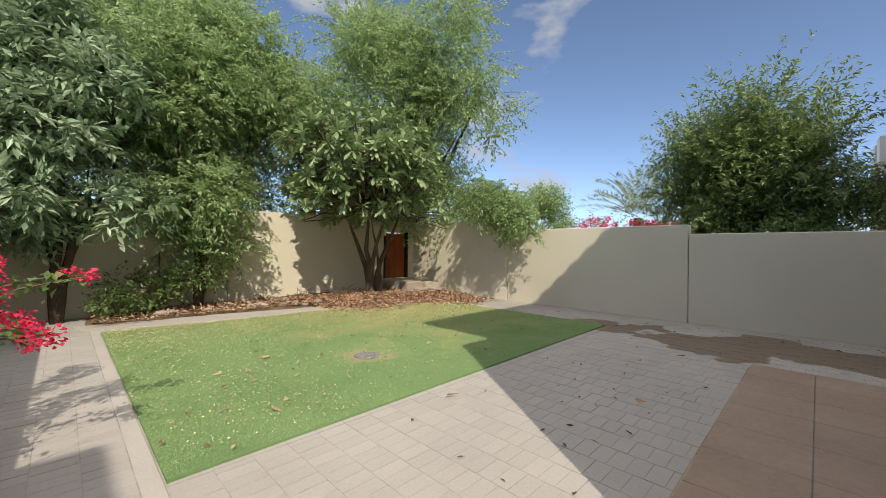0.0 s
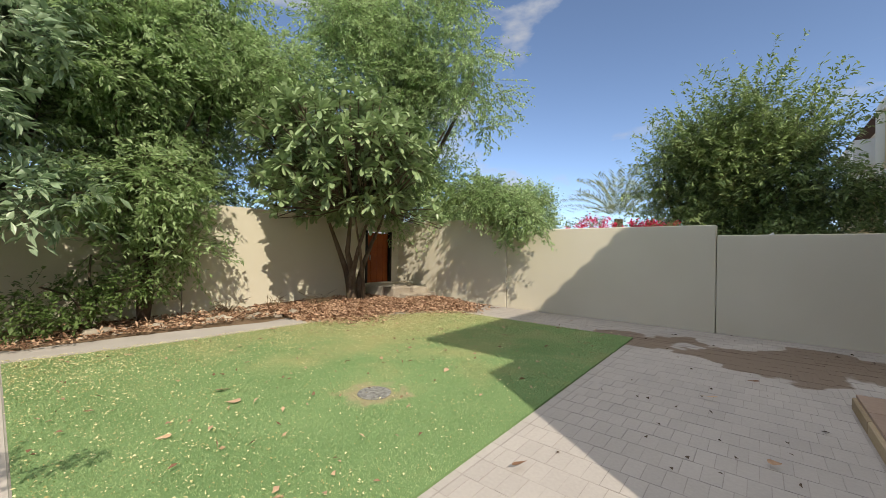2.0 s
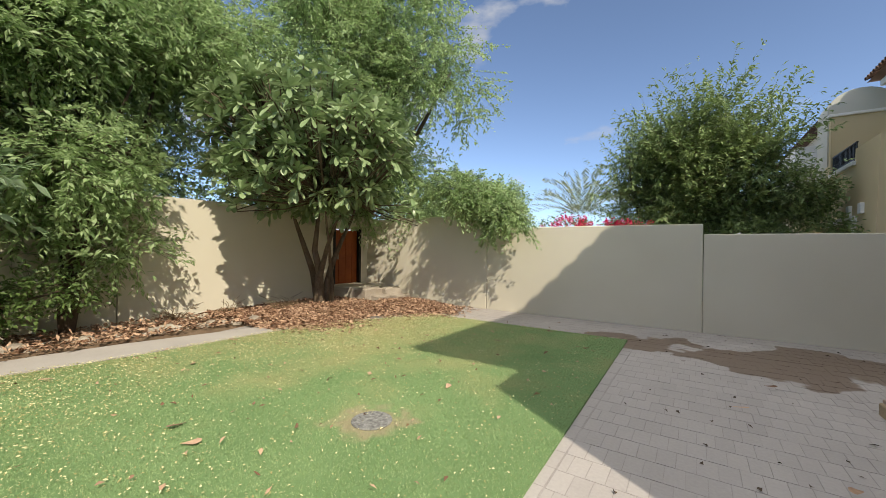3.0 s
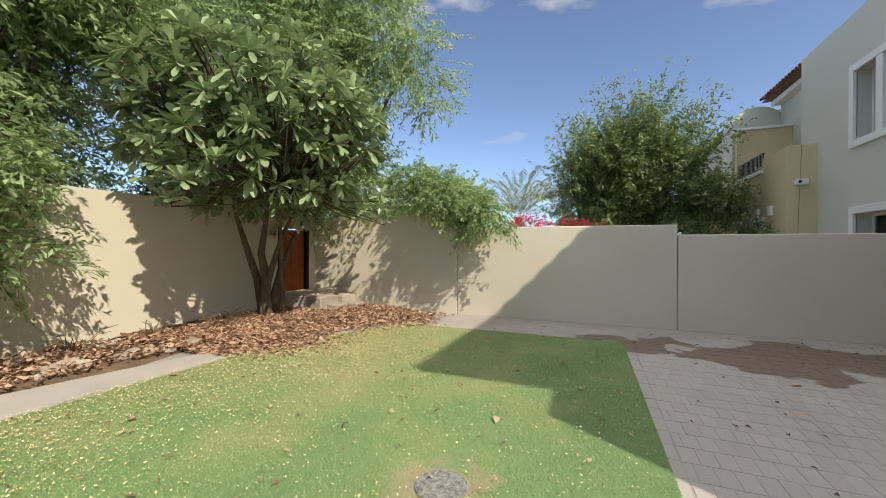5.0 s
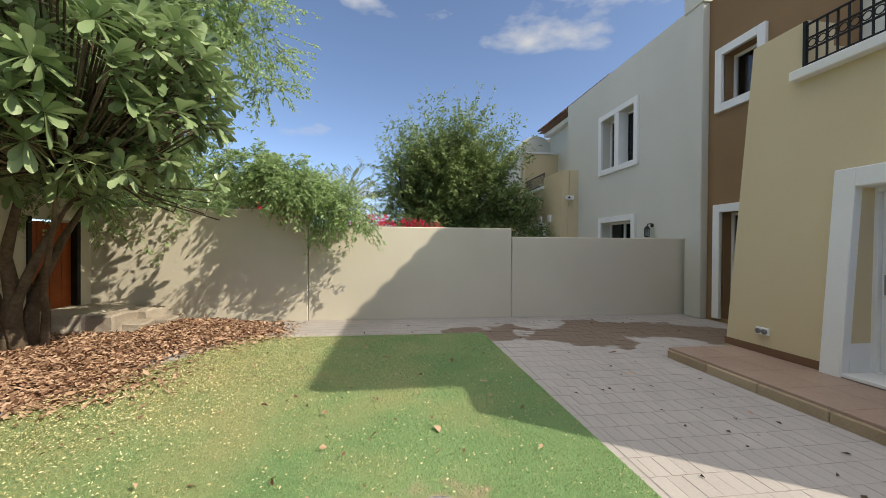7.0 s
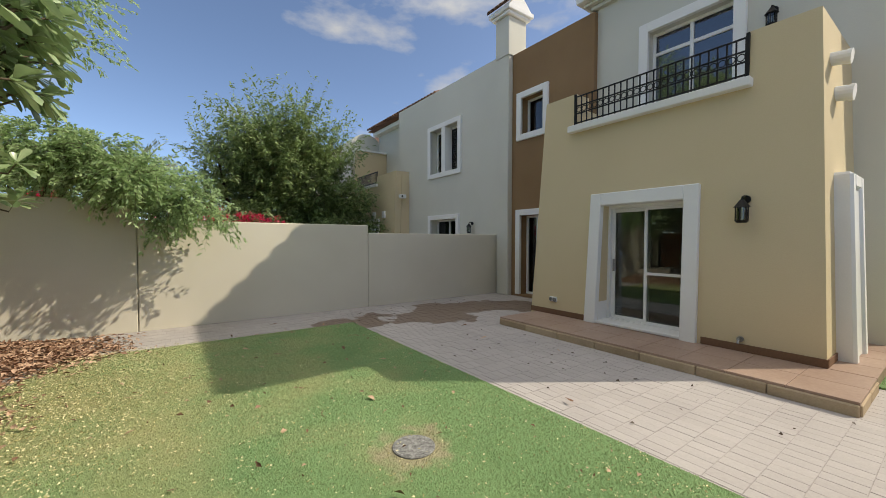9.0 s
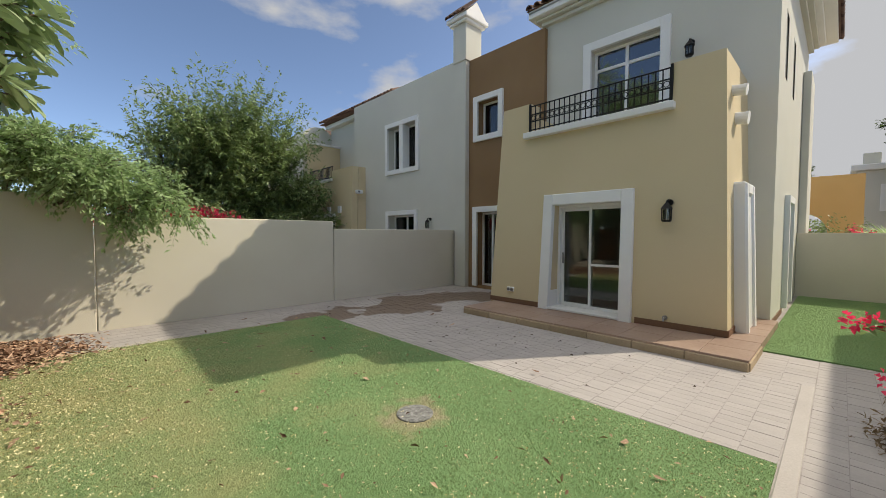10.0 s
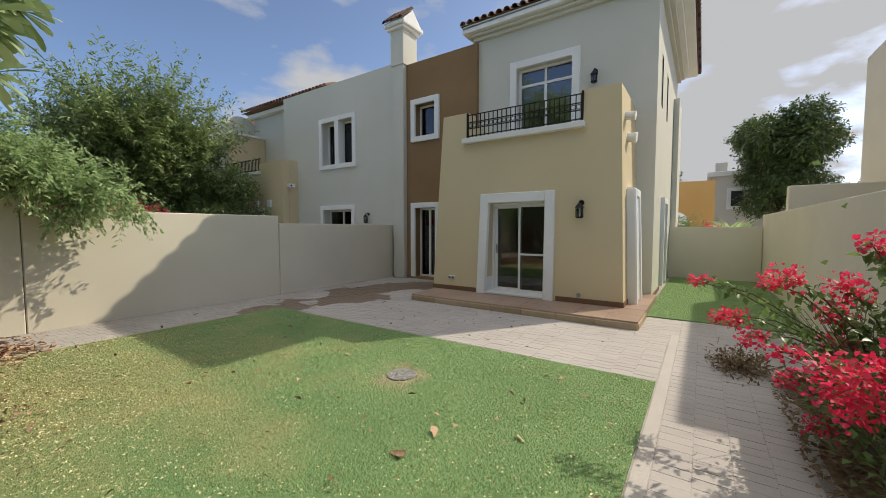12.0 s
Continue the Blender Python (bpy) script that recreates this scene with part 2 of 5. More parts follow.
# ---- builders ----
def mesh(name, verts, faces, material, parent=None, label="", smooth=False):
    me = bpy.data.meshes.new(name)
    me.from_pydata([tuple(v) for v in verts], [], [tuple(f) for f in faces])
    me.materials.append(material)
    if smooth:
        me.polygons.foreach_set("use_smooth", [True] * len(me.polygons))
    ob = new(name, me)
    if parent is not None:
        ob.parent = parent
        ob.matrix_parent_inverse = parent.matrix_world.inverted()
    if label:
        ob["label"] = label
    return ob


def part(name, bm, material, parent=None, label="", smooth=False):
    me = bpy.data.meshes.new(name)
    bm.to_mesh(me)
    bm.free()
    me.materials.append(material)
    if smooth:
        me.polygons.foreach_set("use_smooth", [True] * len(me.polygons))
    ob = new(name, me)
    if parent is not None:
        ob.parent = parent
        ob.matrix_parent_inverse = parent.matrix_world.inverted()
    if label:
        ob["label"] = label
    return ob


def thing(name, at, label, category, group="", kind=""):
    e = new(name)
    e.empty_display_size = 0.2
    e.matrix_world = Matrix.Translation(at)
    bpy.context.view_layer.update()
    return tagged(e, label, category, group, kind)


def box(lo, hi, bev=0.008, bm=None, warp=None):
    own = bmesh.new()
    bmesh.ops.create_cube(own, size=1.0)
    for v in own.verts:
        v.co = Vector([lo[i] + (v.co[i] + 0.5) * (hi[i] - lo[i]) for i in range(3)])
    if bev:
        bmesh.ops.bevel(own, geom=own.edges[:], offset=min(bev, 0.45 * min(hi[i] - lo[i] for i in range(3))), segments=1, affect='EDGES')
    if warp:
        for v in own.verts:
            v.co = Vector(warp(*v.co))
    if bm is None:
        return own
    tmp = bpy.data.meshes.new("tmp")
    own.to_mesh(tmp)
    own.free()
    bm.from_mesh(tmp)
    bpy.data.meshes.remove(tmp)
    return bm


def panel(us, vs, holes, w0, w1, place):
    """A wall of cells with holes cut right through; place(u, v, w) gives the point. holes: (u0, u1, v0, v1)."""
    us, vs = sorted(set(us)), sorted(set(vs))
    solid = [[not any(h[0] <= (us[i] + us[i + 1]) / 2 <= h[1] and h[2] <= (vs[j] + vs[j + 1]) / 2 <= h[3] for h in holes)
              for j in range(len(vs) - 1)] for i in range(len(us) - 1)]
    bm = bmesh.new()
    pts = {}

    def p(i, j, k):
        if (i, j, k) not in pts:
            pts[i, j, k] = bm.verts.new(place(us[i], vs[j], (w0, w1)[k]))
        return pts[i, j, k]

    def is_solid(i, j):
        return 0 <= i < len(us) - 1 and 0 <= j < len(vs) - 1 and solid[i][j]

    for i in range(len(us) - 1):
        for j in range(len(vs) - 1):
            if not solid[i][j]:
                continue
            bm.faces.new([p(i, j, 0), p(i + 1, j, 0), p(i + 1, j + 1, 0), p(i, j + 1, 0)])
            bm.faces.new([p(i, j, 1), p(i, j + 1, 1), p(i + 1, j + 1, 1), p(i + 1, j, 1)])
            if not is_solid(i - 1, j):
                bm.faces.new([p(i, j, 0), p(i, j + 1, 0), p(i, j + 1, 1), p(i, j, 1)])
            if not is_solid(i + 1, j):
                bm.faces.new([p(i + 1, j, 0), p(i + 1, j, 1), p(i + 1, j + 1, 1), p(i + 1, j + 1, 0)])
            if not is_solid(i, j - 1):
                bm.faces.new([p(i, j, 0), p(i, j, 1), p(i + 1, j, 1), p(i + 1, j, 0)])
            if not is_solid(i, j + 1):
                bm.faces.new([p(i, j + 1, 0), p(i + 1, j + 1, 0), p(i + 1, j + 1, 1), p(i, j + 1, 1)])
    bmesh.ops.recalc_face_normals(bm, faces=bm.faces[:])
    return bm


def tube(points, radii, sides=8):
    """A tapered tube along points, as vertices and faces."""
    vs, fs = [], []
    pts = [Vector(p) for p in points]
    for i, p in enumerate(pts):
        d = (pts[min(i + 1, len(pts) - 1)] - pts[max(i - 1, 0)]).normalized()
        a = d.orthogonal().normalized()
        b = d.cross(a)
        for s in range(sides):
            t = 2 * math.pi * s / sides
            vs.append(p + (a * math.cos(t) + b * math.sin(t)) * radii[i])
    for i in range(len(pts) - 1):
        for s in range(sides):
            s2 = (s + 1) % sides
            fs.append((i * sides + s, i * sides + s2, (i + 1) * sides + s2, (i + 1) * sides + s))
    fs.append(tuple(range(sides))[::-1])
    fs.append(tuple((len(pts) - 1) * sides + s for s in range(sides)))
    return vs, fs


def join(chunks):
    vs, fs = [], []
    for v, f in chunks:
        o = len(vs)
        vs += list(v)
        fs += [tuple(i + o for i in q) for q in f]
    return vs, fs


def cyl(at, axis, r, length, sides=16, r2=None):
    a = Vector(at)
    return tube([a, a + Vector(axis).normalized() * length], [r, r if r2 is None else r2], sides)


def ring(centre, axis_u, axis_v, R, r, n=16, m=6):
    c, u, v = Vector(centre), Vector(axis_u), Vector(axis_v)
    w = u.cross(v)
    vs, fs = [], []
    for i in range(n):
        t = 2 * math.pi * i / n
        d = u * math.cos(t) + v * math.sin(t)
        for j in range(m):
            s = 2 * math.pi * j / m
            vs.append(c + d * (R + r * math.cos(s)) + w * (r * math.sin(s)))
    for i in range(n):
        for j in range(m):
            fs.append((i * m + j, ((i + 1) % n) * m + j, ((i + 1) % n) * m + (j + 1) % m, i * m + (j + 1) % m))
    return vs, fs


def leaves(centres, dirs, length, width, droop=0.25, jitter=0.3, seed=1, fold=0.25, ups=None):
    """Folded, pointed leaves (four triangles each) from base points and directions, in numpy."""
    rng = np.random.default_rng(seed)
    n = len(centres)
    c = np.asarray(centres, float)
    d = np.asarray(dirs, float)
    d = d / (np.linalg.norm(d, axis=1, keepdims=True) + 1e-9)
    up = np.array([0, 0, 1.0]) + rng.normal(0, 0.45, (n, 3))
    side = np.cross(d, up)
    side /= np.linalg.norm(side, axis=1, keepdims=True) + 1e-9
    nor = np.cross(side, d)
    L = (length * (1 + jitter * rng.uniform(-1, 1, n)))[:, None]
    W = (width * (1 + jitter * rng.uniform(-1, 1, n)))[:, None]
    base = c
    mid = c + d * L * 0.55 - np.array([0, 0, 1.0]) * L * droop * 0.3
    tip = c + d * L - np.array([0, 0, 1.0]) * L * droop
    lft = mid + side * W * 0.5 + nor * W * fold
    rgt = mid - side * W * 0.5 + nor * W * fold
    v = np.stack([base, lft, tip, rgt, mid], 1).reshape(-1, 3)
    o = (np.arange(n) * 5)[:, None]
    f = np.concatenate([o + np.array([[0, 4, 1]]), o + np.array([[4, 2, 1]]), o + np.array([[0, 3, 4]]), o + np.array([[3, 2, 4]])], 1).reshape(-1, 3)
    return v, f


def np_mesh(name, v, f, material, parent=None, label=""):
    me = bpy.data.meshes.new(name)
    k = f.shape[1]
    me.vertices.add(len(v))
    me.vertices.foreach_set("co", np.asarray(v, np.float32).ravel())
    me.loops.add(f.size)
    me.loops.foreach_set("vertex_index", f.ravel().astype(np.int32))
    me.polygons.add(len(f))
    me.polygons.foreach_set("loop_start", np.arange(0, f.size, k, dtype=np.int32))
    me.polygons.foreach_set("loop_total", np.full(len(f), k, np.int32))
    me.materials.append(material)
    me.update(calc_edges=True)
    me.validate()
    ob = new(name, me)
    if parent is not None:
        ob.parent = parent
        ob.matrix_parent_inverse = parent.matrix_world.inverted()
        if name in ("bract_mass", "foliage", "blades", "twig_mass"):
            ob["kind"] = "stuff"
    if label:
        ob["label"] = label
    return ob


# ---- ground and paving ----
part("ground", box((-400, -400, -0.5), (400, 400, -0.06), 0), M_SAND)
tagged(bpy.data.objects["ground"], "pale dry sandy ground around the plots", "ground", kind="structure")

TX0, TX1, TY0, TY1 = -7.5, -2.67, 0.57, 6.72
part("pavement", box((-9.3, -1.12, -0.05), (6.65, 8.1, -0.002), 0), M_JOINT)
pavement = tagged(bpy.data.objects["pavement"], "pink-grey brick paving with sandy joints, partly wet", "paving", kind="structure")

# border strip between lawn and path
part("kerb", box((-9.2, 0.46, -0.04), (-0.62, TY0 - 0.01, 0.003), 0.004), M_KERB)
tagged(bpy.data.objects["kerb"], "smooth pale concrete border strip beside the lawn", "kerb", kind="structure")
kerb_vs = [(-8.2, 0.3, 0), (-7.52, 0.58, 0), (-7.27, 2.2, 0), (-7.13, 4.4, 0), (-7.46, 4.56, 0), (-7.95, 2.4, 0)]
kv = [(x, y, -0.03) for x, y, z in kerb_vs] + [(x, y, 0.03) for x, y, z in kerb_vs]
kf = [(6, 7, 8, 11), (11, 8, 9, 10)] + [(i, (i + 1) % 6, (i + 1) % 6 + 6, i + 6) for i in range(6)]
tagged(mesh("kerb", kv, kf, M_KERB), "narrow pale concrete strip between lawn and planting bed", "kerb", kind="structure")

# bricks of the paving, in columns with the long side across
paver_me = None
brick_jobs = []
rngp = random.Random(5)


def lay(x0, x1, y0, y1, shift=0.0):
    cols = max(1, round((y1 - y0) / 0.215))
    ly = (y1 - y0) / cols
    rows = max(1, round((x1 - x0) / 0.107))
    lx = (x1 - x0) / rows
    for c in range(cols):
        for r in range(rows):
            off = 0.5 * lx if c % 2 else 0.0
            x = x0 + (r + 0.5) * lx + off
            if off and r == 0:
                brick_jobs.append((x0 + lx / 4, y0 + (c + 0.5) * ly, lx / 2 - 0.003, ly - 0.003))
            if x + lx / 2 > x1 + 0.001:
                brick_jobs.append((x1 - lx / 4, y0 + (c + 0.5) * ly, lx / 2 - 0.003, ly - 0.003))
                continue
            brick_jobs.append((x, y0 + (c + 0.5) * ly, lx - 0.003, ly - 0.003))


lay(-9.2, 0.48, -0.38, 0.455)
lay(TX1 + 0.13, -0.62, TY0, 6.72)
lay(-0.62, 0.46, 0.46, 0.97)
lay(-6.6, 2.0, 6.86, 8.06)
lay(-0.62, 2.0, 5.3, 6.8)
for k in range(29):
    brick_jobs.append((TX1 + 0.06, TY0 + 0.11 + k * 0.2125, 0.118, 0.2095))
for k in range(42):
    brick_jobs.append((-6.5 + k * 0.2, 6.805, 0.197, 0.105))
brick_bm = box((-0.5, -0.5, -0.03), (0.5, 0.5, 0.0), 0.0)
for v in brick_bm.verts:
    if v.co.z > -0.01:
        v.co.x *= 0.985
        v.co.y *= 0.992
brick_mesh = bpy.data.meshes.new("brick")
brick_bm.to_mesh(brick_mesh)
brick_bm.free()
brick_mesh.materials.append(M_PAVER)

# wet-bed soil and litter beds
def bed(name, outline, h, label, seed):
    bm = bmesh.new()
    n = 26
    xs = [p[0] for p in outline]
    ys = [p[1] for p in outline]
    x0, x1, y0, y1 = min(xs), max(xs), min(ys), max(ys)
    grid = {}
    for i in range(n + 1):
        for j in range(n + 1):
            x, y = x0 + (x1 - x0) * i / n, y0 + (y1 - y0) * j / n
            e = min(min(i, n - i) / n * (x1 - x0), min(j, n - j) / n * (y1 - y0))
            z = -0.02 + h * min(1, e / 0.35) * (0.7 + 0.6 * noise.noise(Vector((x * 1.6, y * 1.6, seed))))
            grid[i, j] = bm.verts.new((x, y, z))
    for i in range(n):
        for j in range(n):
            bm.faces.new([grid[i, j], grid[i + 1, j], grid[i + 1, j + 1], grid[i, j + 1]])
    return tagged(part(name, bm, M_SOIL, smooth=True), label, "soil bed", kind="structure")


bed("soil_bed", [(-9.3, 0.35), (-7.75, 4.9)], 0.09, "dry brown soil of the bed along the wall", 1)
bed("soil_bed", [(-9.3, 4.3), (-6.85, 8.1)], 0.07, "raised soil under a thick litter of dry leaves", 2)
bed("soil_bed", [(-8.6, -1.12), (-1.3, -0.34)], 0.07, "shaded dry soil bed under the flowering shrub", 3)

# lawn
bm = bmesh.new()
pol = [(TX0, TY0), (TX1 + 0.09, TY0), (TX1, TY1), (-6.2, TY1), (-6.7, 5.6), (-7.12, 4.5), (-7.25, 2.2)]
lo = [bm.verts.new((x, y, -0.02)) for x, y in pol]
hi = [bm.verts.new((x, y, 0.018)) for x, y in pol]
bm.faces.new(hi)
for i in range(len(pol)):
    bm.faces.new([lo[i], lo[(i + 1) % len(pol)], hi[(i + 1) % len(pol)], hi[i]])
lawn = tagged(part("lawn", bm, M_TURF), "worn green artificial lawn strewn with pale dry flecks", "lawn", kind="stuff")


def inside(x, y):
    c = np.zeros(len(x), bool)
    for i in range(len(pol)):
        (xa, ya), (xb, yb) = pol[i], pol[i - 1]
        hit = ((ya > y) != (yb > y)) & (x < (xb - xa) * (y - ya) / (yb - ya + 1e-12) + xa)
        c ^= hit
    return c


def blades(name, x0, x1, y0, y1, count, h, material, z, seed, test=None, parent=None):
    rng = np.random.default_rng(seed)
    x, y = rng.uniform(x0, x1, count), rng.uniform(y0, y1, count)
    if test is not None:
        k = test(x, y)
        x, y = x[k], y[k]
    n = len(x)
    a = rng.uniform(0, 2 * np.pi, n)
    lean = rng.normal(0, 0.5, (n, 2)) * h
    hh = h * rng.uniform(0.5, 1.1, n)
    w = 0.0035
    p0 = np.stack([x - w * np.cos(a), y - w * np.sin(a), np.full(n, z)], 1)
    p1 = np.stack([x + w * np.cos(a), y + w * np.sin(a), np.full(n, z)], 1)
    p2 = np.stack([x + lean[:, 0], y + lean[:, 1], z + hh], 1)
    v = np.stack([p0, p1, p2], 1).reshape(-1, 3)
    return np_mesh(name, v, np.arange(3 * n).reshape(-1, 3), material, parent)


blades("blades", TX0, TX1 + 0.09, TY0, TY1, 260000, 0.013, M_BLADE, 0.016, 3, inside, lawn)
lawn2 = tagged(part("lawn", box((0.47, -1.1, -0.02), (6.63, 1.0, 0.018), 0), M_TURF), "bright green artificial lawn beside the house", "lawn", kind="stuff")
blades("blades", 0.47, 6.6, -1.1, 1.0, 80000, 0.013, M_BLADE, 0.016, 4, None, lawn2)


def scatter(name, count, size, material, where, seed, z0=0.02, curl=0.3, label="", category="leaf litter"):
    rng = np.random.default_rng(seed)
    x, y, z = where(rng, count)
    n = len(x)
    d = rng.normal(0, 1, (n, 3))
    d[:, 2] = rng.normal(0.0, curl, n)
    v, f = leaves(np.stack([x, y, z + z0], 1), d, size, size * 0.5, 0.05, 0.5, seed, 0.3)
    v[:, 2] = np.maximum(v[:, 2], np.repeat(z, 5) + 0.004)
    return tagged(np_mesh(name, v, f, material), label, category, kind="stuff")


def litter_place(rng, n):
    x, y = rng.uniform(-9.25, -5.6, n), rng.uniform(4.0, 7.9, n)
    edge = -6.6 - (7.0 - y) * 0.34 + 0.3 * np.sin(y * 3)
    k = (x < edge + np.abs(rng.normal(0, 0.42, n))) & ~((x < -7.9) & (y > 6.9))
    x, y = x[k], y[k]
    z = 0.02 + 0.06 * np.clip((edge[k] - x) / 0.6, 0, 1)
    return x, y, z


def litter_west(rng, n):
    x, y = rng.uniform(-9.25, -7.9, n), rng.uniform(0.5, 4.4, n)
    return x, y, np.full(n, 0.07)


def fleck_place(rng, n):
    x, y = rng.uniform(TX0, TX1, n), rng.uniform(TY0, TY1, n)
    dens = np.clip(1.0 - (x - TX0) / 2.6, 0.09, 1) + 1.0 * np.clip((y - 3.2) / 2.0, 0, 1) * np.clip((-4.6 - x) / 1.5, 0, 1) + 0.12 * (y < 1.8)
    k = (rng.uniform(0, 1, n) < dens) & inside(x, y)
    return x[k], y[k], np.full(k.sum(), 0.028)


def boug_litter(rng, n):
    x, y = rng.uniform(-5.5, -1.6, n), -0.32 - np.abs(rng.normal(0, 0.3, n))
    k = y > -1.1
    return x[k], y[k], np.full(k.sum(), 0.05)


scatter("leaf_litter", 34000, 0.075, M_LITTER, litter_place, 21, curl=0.14, label="thick layer of dry reddish-brown fallen leaves")
scatter("leaf_litter", 2500, 0.075, M_LITTER, litter_west, 22, label="scattered dry brown leaves on the bed")
scatter("leaf_litter", 1400, 0.05, M_L_DRY, boug_litter, 23, label="dry twigs and leaves under the flowering shrub")
scatter("dry_flecks", 60000, 0.018, M_FLECK, fleck_place, 24, label="pale yellow dry flecks strewn over the lawn")

# ---- garden walls ----
def wall(name, lo, hi, material, label, cap=True):
    ob = tagged(part(name, box(lo, hi, 0.012), material), label, "wall", kind="structure")
    return ob


wall("wall_north", (-9.55, 8.1, -0.1), (-5.675, 8.32, 2.06), M_WALL, "tall cream rendered garden wall in sun and leaf shade")
wall("wall_north", (-5.665, 8.1, -0.1), (-1.76, 8.32, 1.77), M_WALL, "cream rendered garden wall, medium height")
wall("wall_north", (-1.75, 8.1, -0.1), (2.06, 8.32, 1.60), M_WALL, "lower cream rendered garden wall beside the house")
wall("wall_south", (-9.55, -1.35, -0.1), (6.9, -1.12, 1.85), M_WALL, "cream rendered side garden wall")
wall("wall_back", (6.65, -1.11, -0.1), (6.9, 1.08, 1.53), M_WALL, "low cream rendered wall closing the side lawn")
DW = (6.95, 7.82, 0.38, 1.78)
tagged(part("wall_west", box((-9.55, -1.12, -0.1), (-9.3, 2.73, 2.12), 0.012), M_WALL), "cream rendered wall behind dense shrubs", "wall", kind="structure")
west = part("wall_west", panel([2.745, DW[0], DW[1], 8.095], [-0.1, DW[2], DW[3], 2.12], [DW], -9.3, -9.55, lambda u, v, w: (w, u, v)), M_WALL)
tagged(west, "cream rendered wall under trees with a small doorway", "wall", kind="structure")
wd = thing("door_1", (-9.4, 7.38, 0.38), "small red-brown wooden garden door in the wall", "door", kind="structure")
for k in range(4):
    w = (DW[1] - DW[0]) / 4
    part("plank", box((-9.42, DW[0] + k * w + 0.003, DW[2]), (-9.375, DW[0] + (k + 1) * w - 0.003, DW[3] - 0.04), 0.006), M_DOOR, wd)
part("frame", box((-9.40, DW[1] - 0.045, DW[2]), (-9.28, DW[1] + 0.03, DW[3] + 0.02), 0.005), M_IRON, wd, "dark door frame")
part("frame", box((-9.40, DW[0] - 0.03, DW[2]), (-9.28, DW[0] + 0.04, DW[3] + 0.02), 0.005), M_IRON, wd, "dark door frame")
part("handle", box((-9.37, 7.1, 1.0), (-9.33, 7.13, 1.14), 0.008), M_METAL, wd)

# rough stone steps in the corner
steps = thing("stone_steps", (-8.4, 7.4, 0), "rough pale stone steps below the garden door", "steps")
rs = random.Random(7)


def rough_block(lo, hi, seed):
    bm = box(lo, hi, 0.03)
    bmesh.ops.subdivide_edges(bm, edges=bm.edges[:], cuts=2, use_grid_fill=True)
    for v in bm.verts:
        v.co += 0.035 * Vector(noise.noise_vector(v.co * 4 + Vector((seed, 0, 0))))
    return bm


for k, (lo_, hi_) in enumerate([((-9.28, 6.9, 0), (-8.55, 8.08, 0.37)), ((-8.6, 6.95, 0.0), (-8.2, 7.7, 0.34)), ((-8.6, 7.5, 0), (-8.05, 8.07, 0.33)),
                                ((-8.3, 7.15, 0.0), (-7.95, 7.6, 0.19)), ((-8.1, 7.5, 0.0), (-7.75, 8.05, 0.18))]):
    part("stone", rough_block(lo_, hi_, k), M_STONE, steps)
for k in range(26):
    y = 0.7 + k * 0.145 + rs.uniform(-0.05, 0.05)
    x = -8.35 + 0.13 * max(0, y - 1) * 0.5 + rs.uniform(-0.18, 0.12)
    s = rs.uniform(0.05, 0.1)
    tagged(part("stone", rough_block((x - s, y - s, 0.0), (x + s, y + s * 0.8, s * 1.3), k + 20), M_STONE), "small pale stone edging the planting bed", "stone", "bed edging stones")


def lawn_bits(rng, n):
    x, y = rng.uniform(TX0, TX1, n), rng.uniform(TY0, TY1, n)
    k = inside(x, y)
    return x[k], y[k], np.full(k.sum(), 0.03)


def paving_bits(rng, n):
    x, y = rng.uniform(-2.5, 1.8, n), rng.uniform(0.8, 8.0, n)
    k = (x < -0.7) | (y > 5.4)
    return x[k], y[k], np.full(k.sum(), 0.004)


scatter("leaf_litter", 260, 0.05, M_LITTER, lawn_bits, 25, label="scattered small brown leaves on the lawn")
scatter("leaf_litter", 110, 0.045, M_BARK2, paving_bits, 26, z0=0.004, curl=0.05, label="dark leaf scraps on the paving")

# ---- the house ----
house = thing("house", (2.2, 3.2, 0), "two-storey rendered villa with tan bay and balcony", "house")
YC = 3.345


def batter(x, y, z):
    """Leans the bay's faces back towards the top."""
    k = max(0.0, z - 0.13)
    return (x + 0.055 * k * max(0.0, min(1.0, (2.2 - x) / 1.8)), YC + (y - YC) * (1 - 0.0185 * k), z)


BX, BY0, BY1 = 0.375, 1.33, 5.36
DY0, DY1, DZ1 = 2.74, 4.0, 2.02
bay = part("bay_wall", panel([BY0, 2.05, DY0, DY1, 4.66, BY1], [0.0, 0.13, DZ1, 3.33, 4.02], [(DY0, DY1, 0.13, DZ1), (2.05, 4.66, 3.33, 4.1)],
                             BX, BX + 0.42, lambda u, v, w: batter(w, u, v)), M_TAN, house, "smooth tan rendered bay")
SD = (1.0, 1.42, 0.13, 2.06)
part("bay_side_wall", panel([BX + 0.42, SD[0], SD[1], 2.2], [0.0, 0.13, SD[3], 4.02], [SD], BY0, BY0 + 0.25, lambda u, v, w: batter(u, w, v)), M_TAN, house)
part("bay_side_wall", box((BX + 0.42, BY1 - 0.25, 0.0), (2.2, BY1, 4.02), 0, warp=batter), M_TAN, house)
part("balcony_floor", box((0.62, 1.7, 3.05), (2.2, 5.0, 3.18), 0), M_WHITE, house)
part("skirting", box((BX - 0.014, BY0 - 0.01, 0.123), (BX, 2.5, 0.215), 0.003), M_SKIRT, house, "brown skirting")
part("skirting", box((BX - 0.014, 4.2, 0.123), (BX, BY1, 0.215), 0.003), M_SKIRT, house)

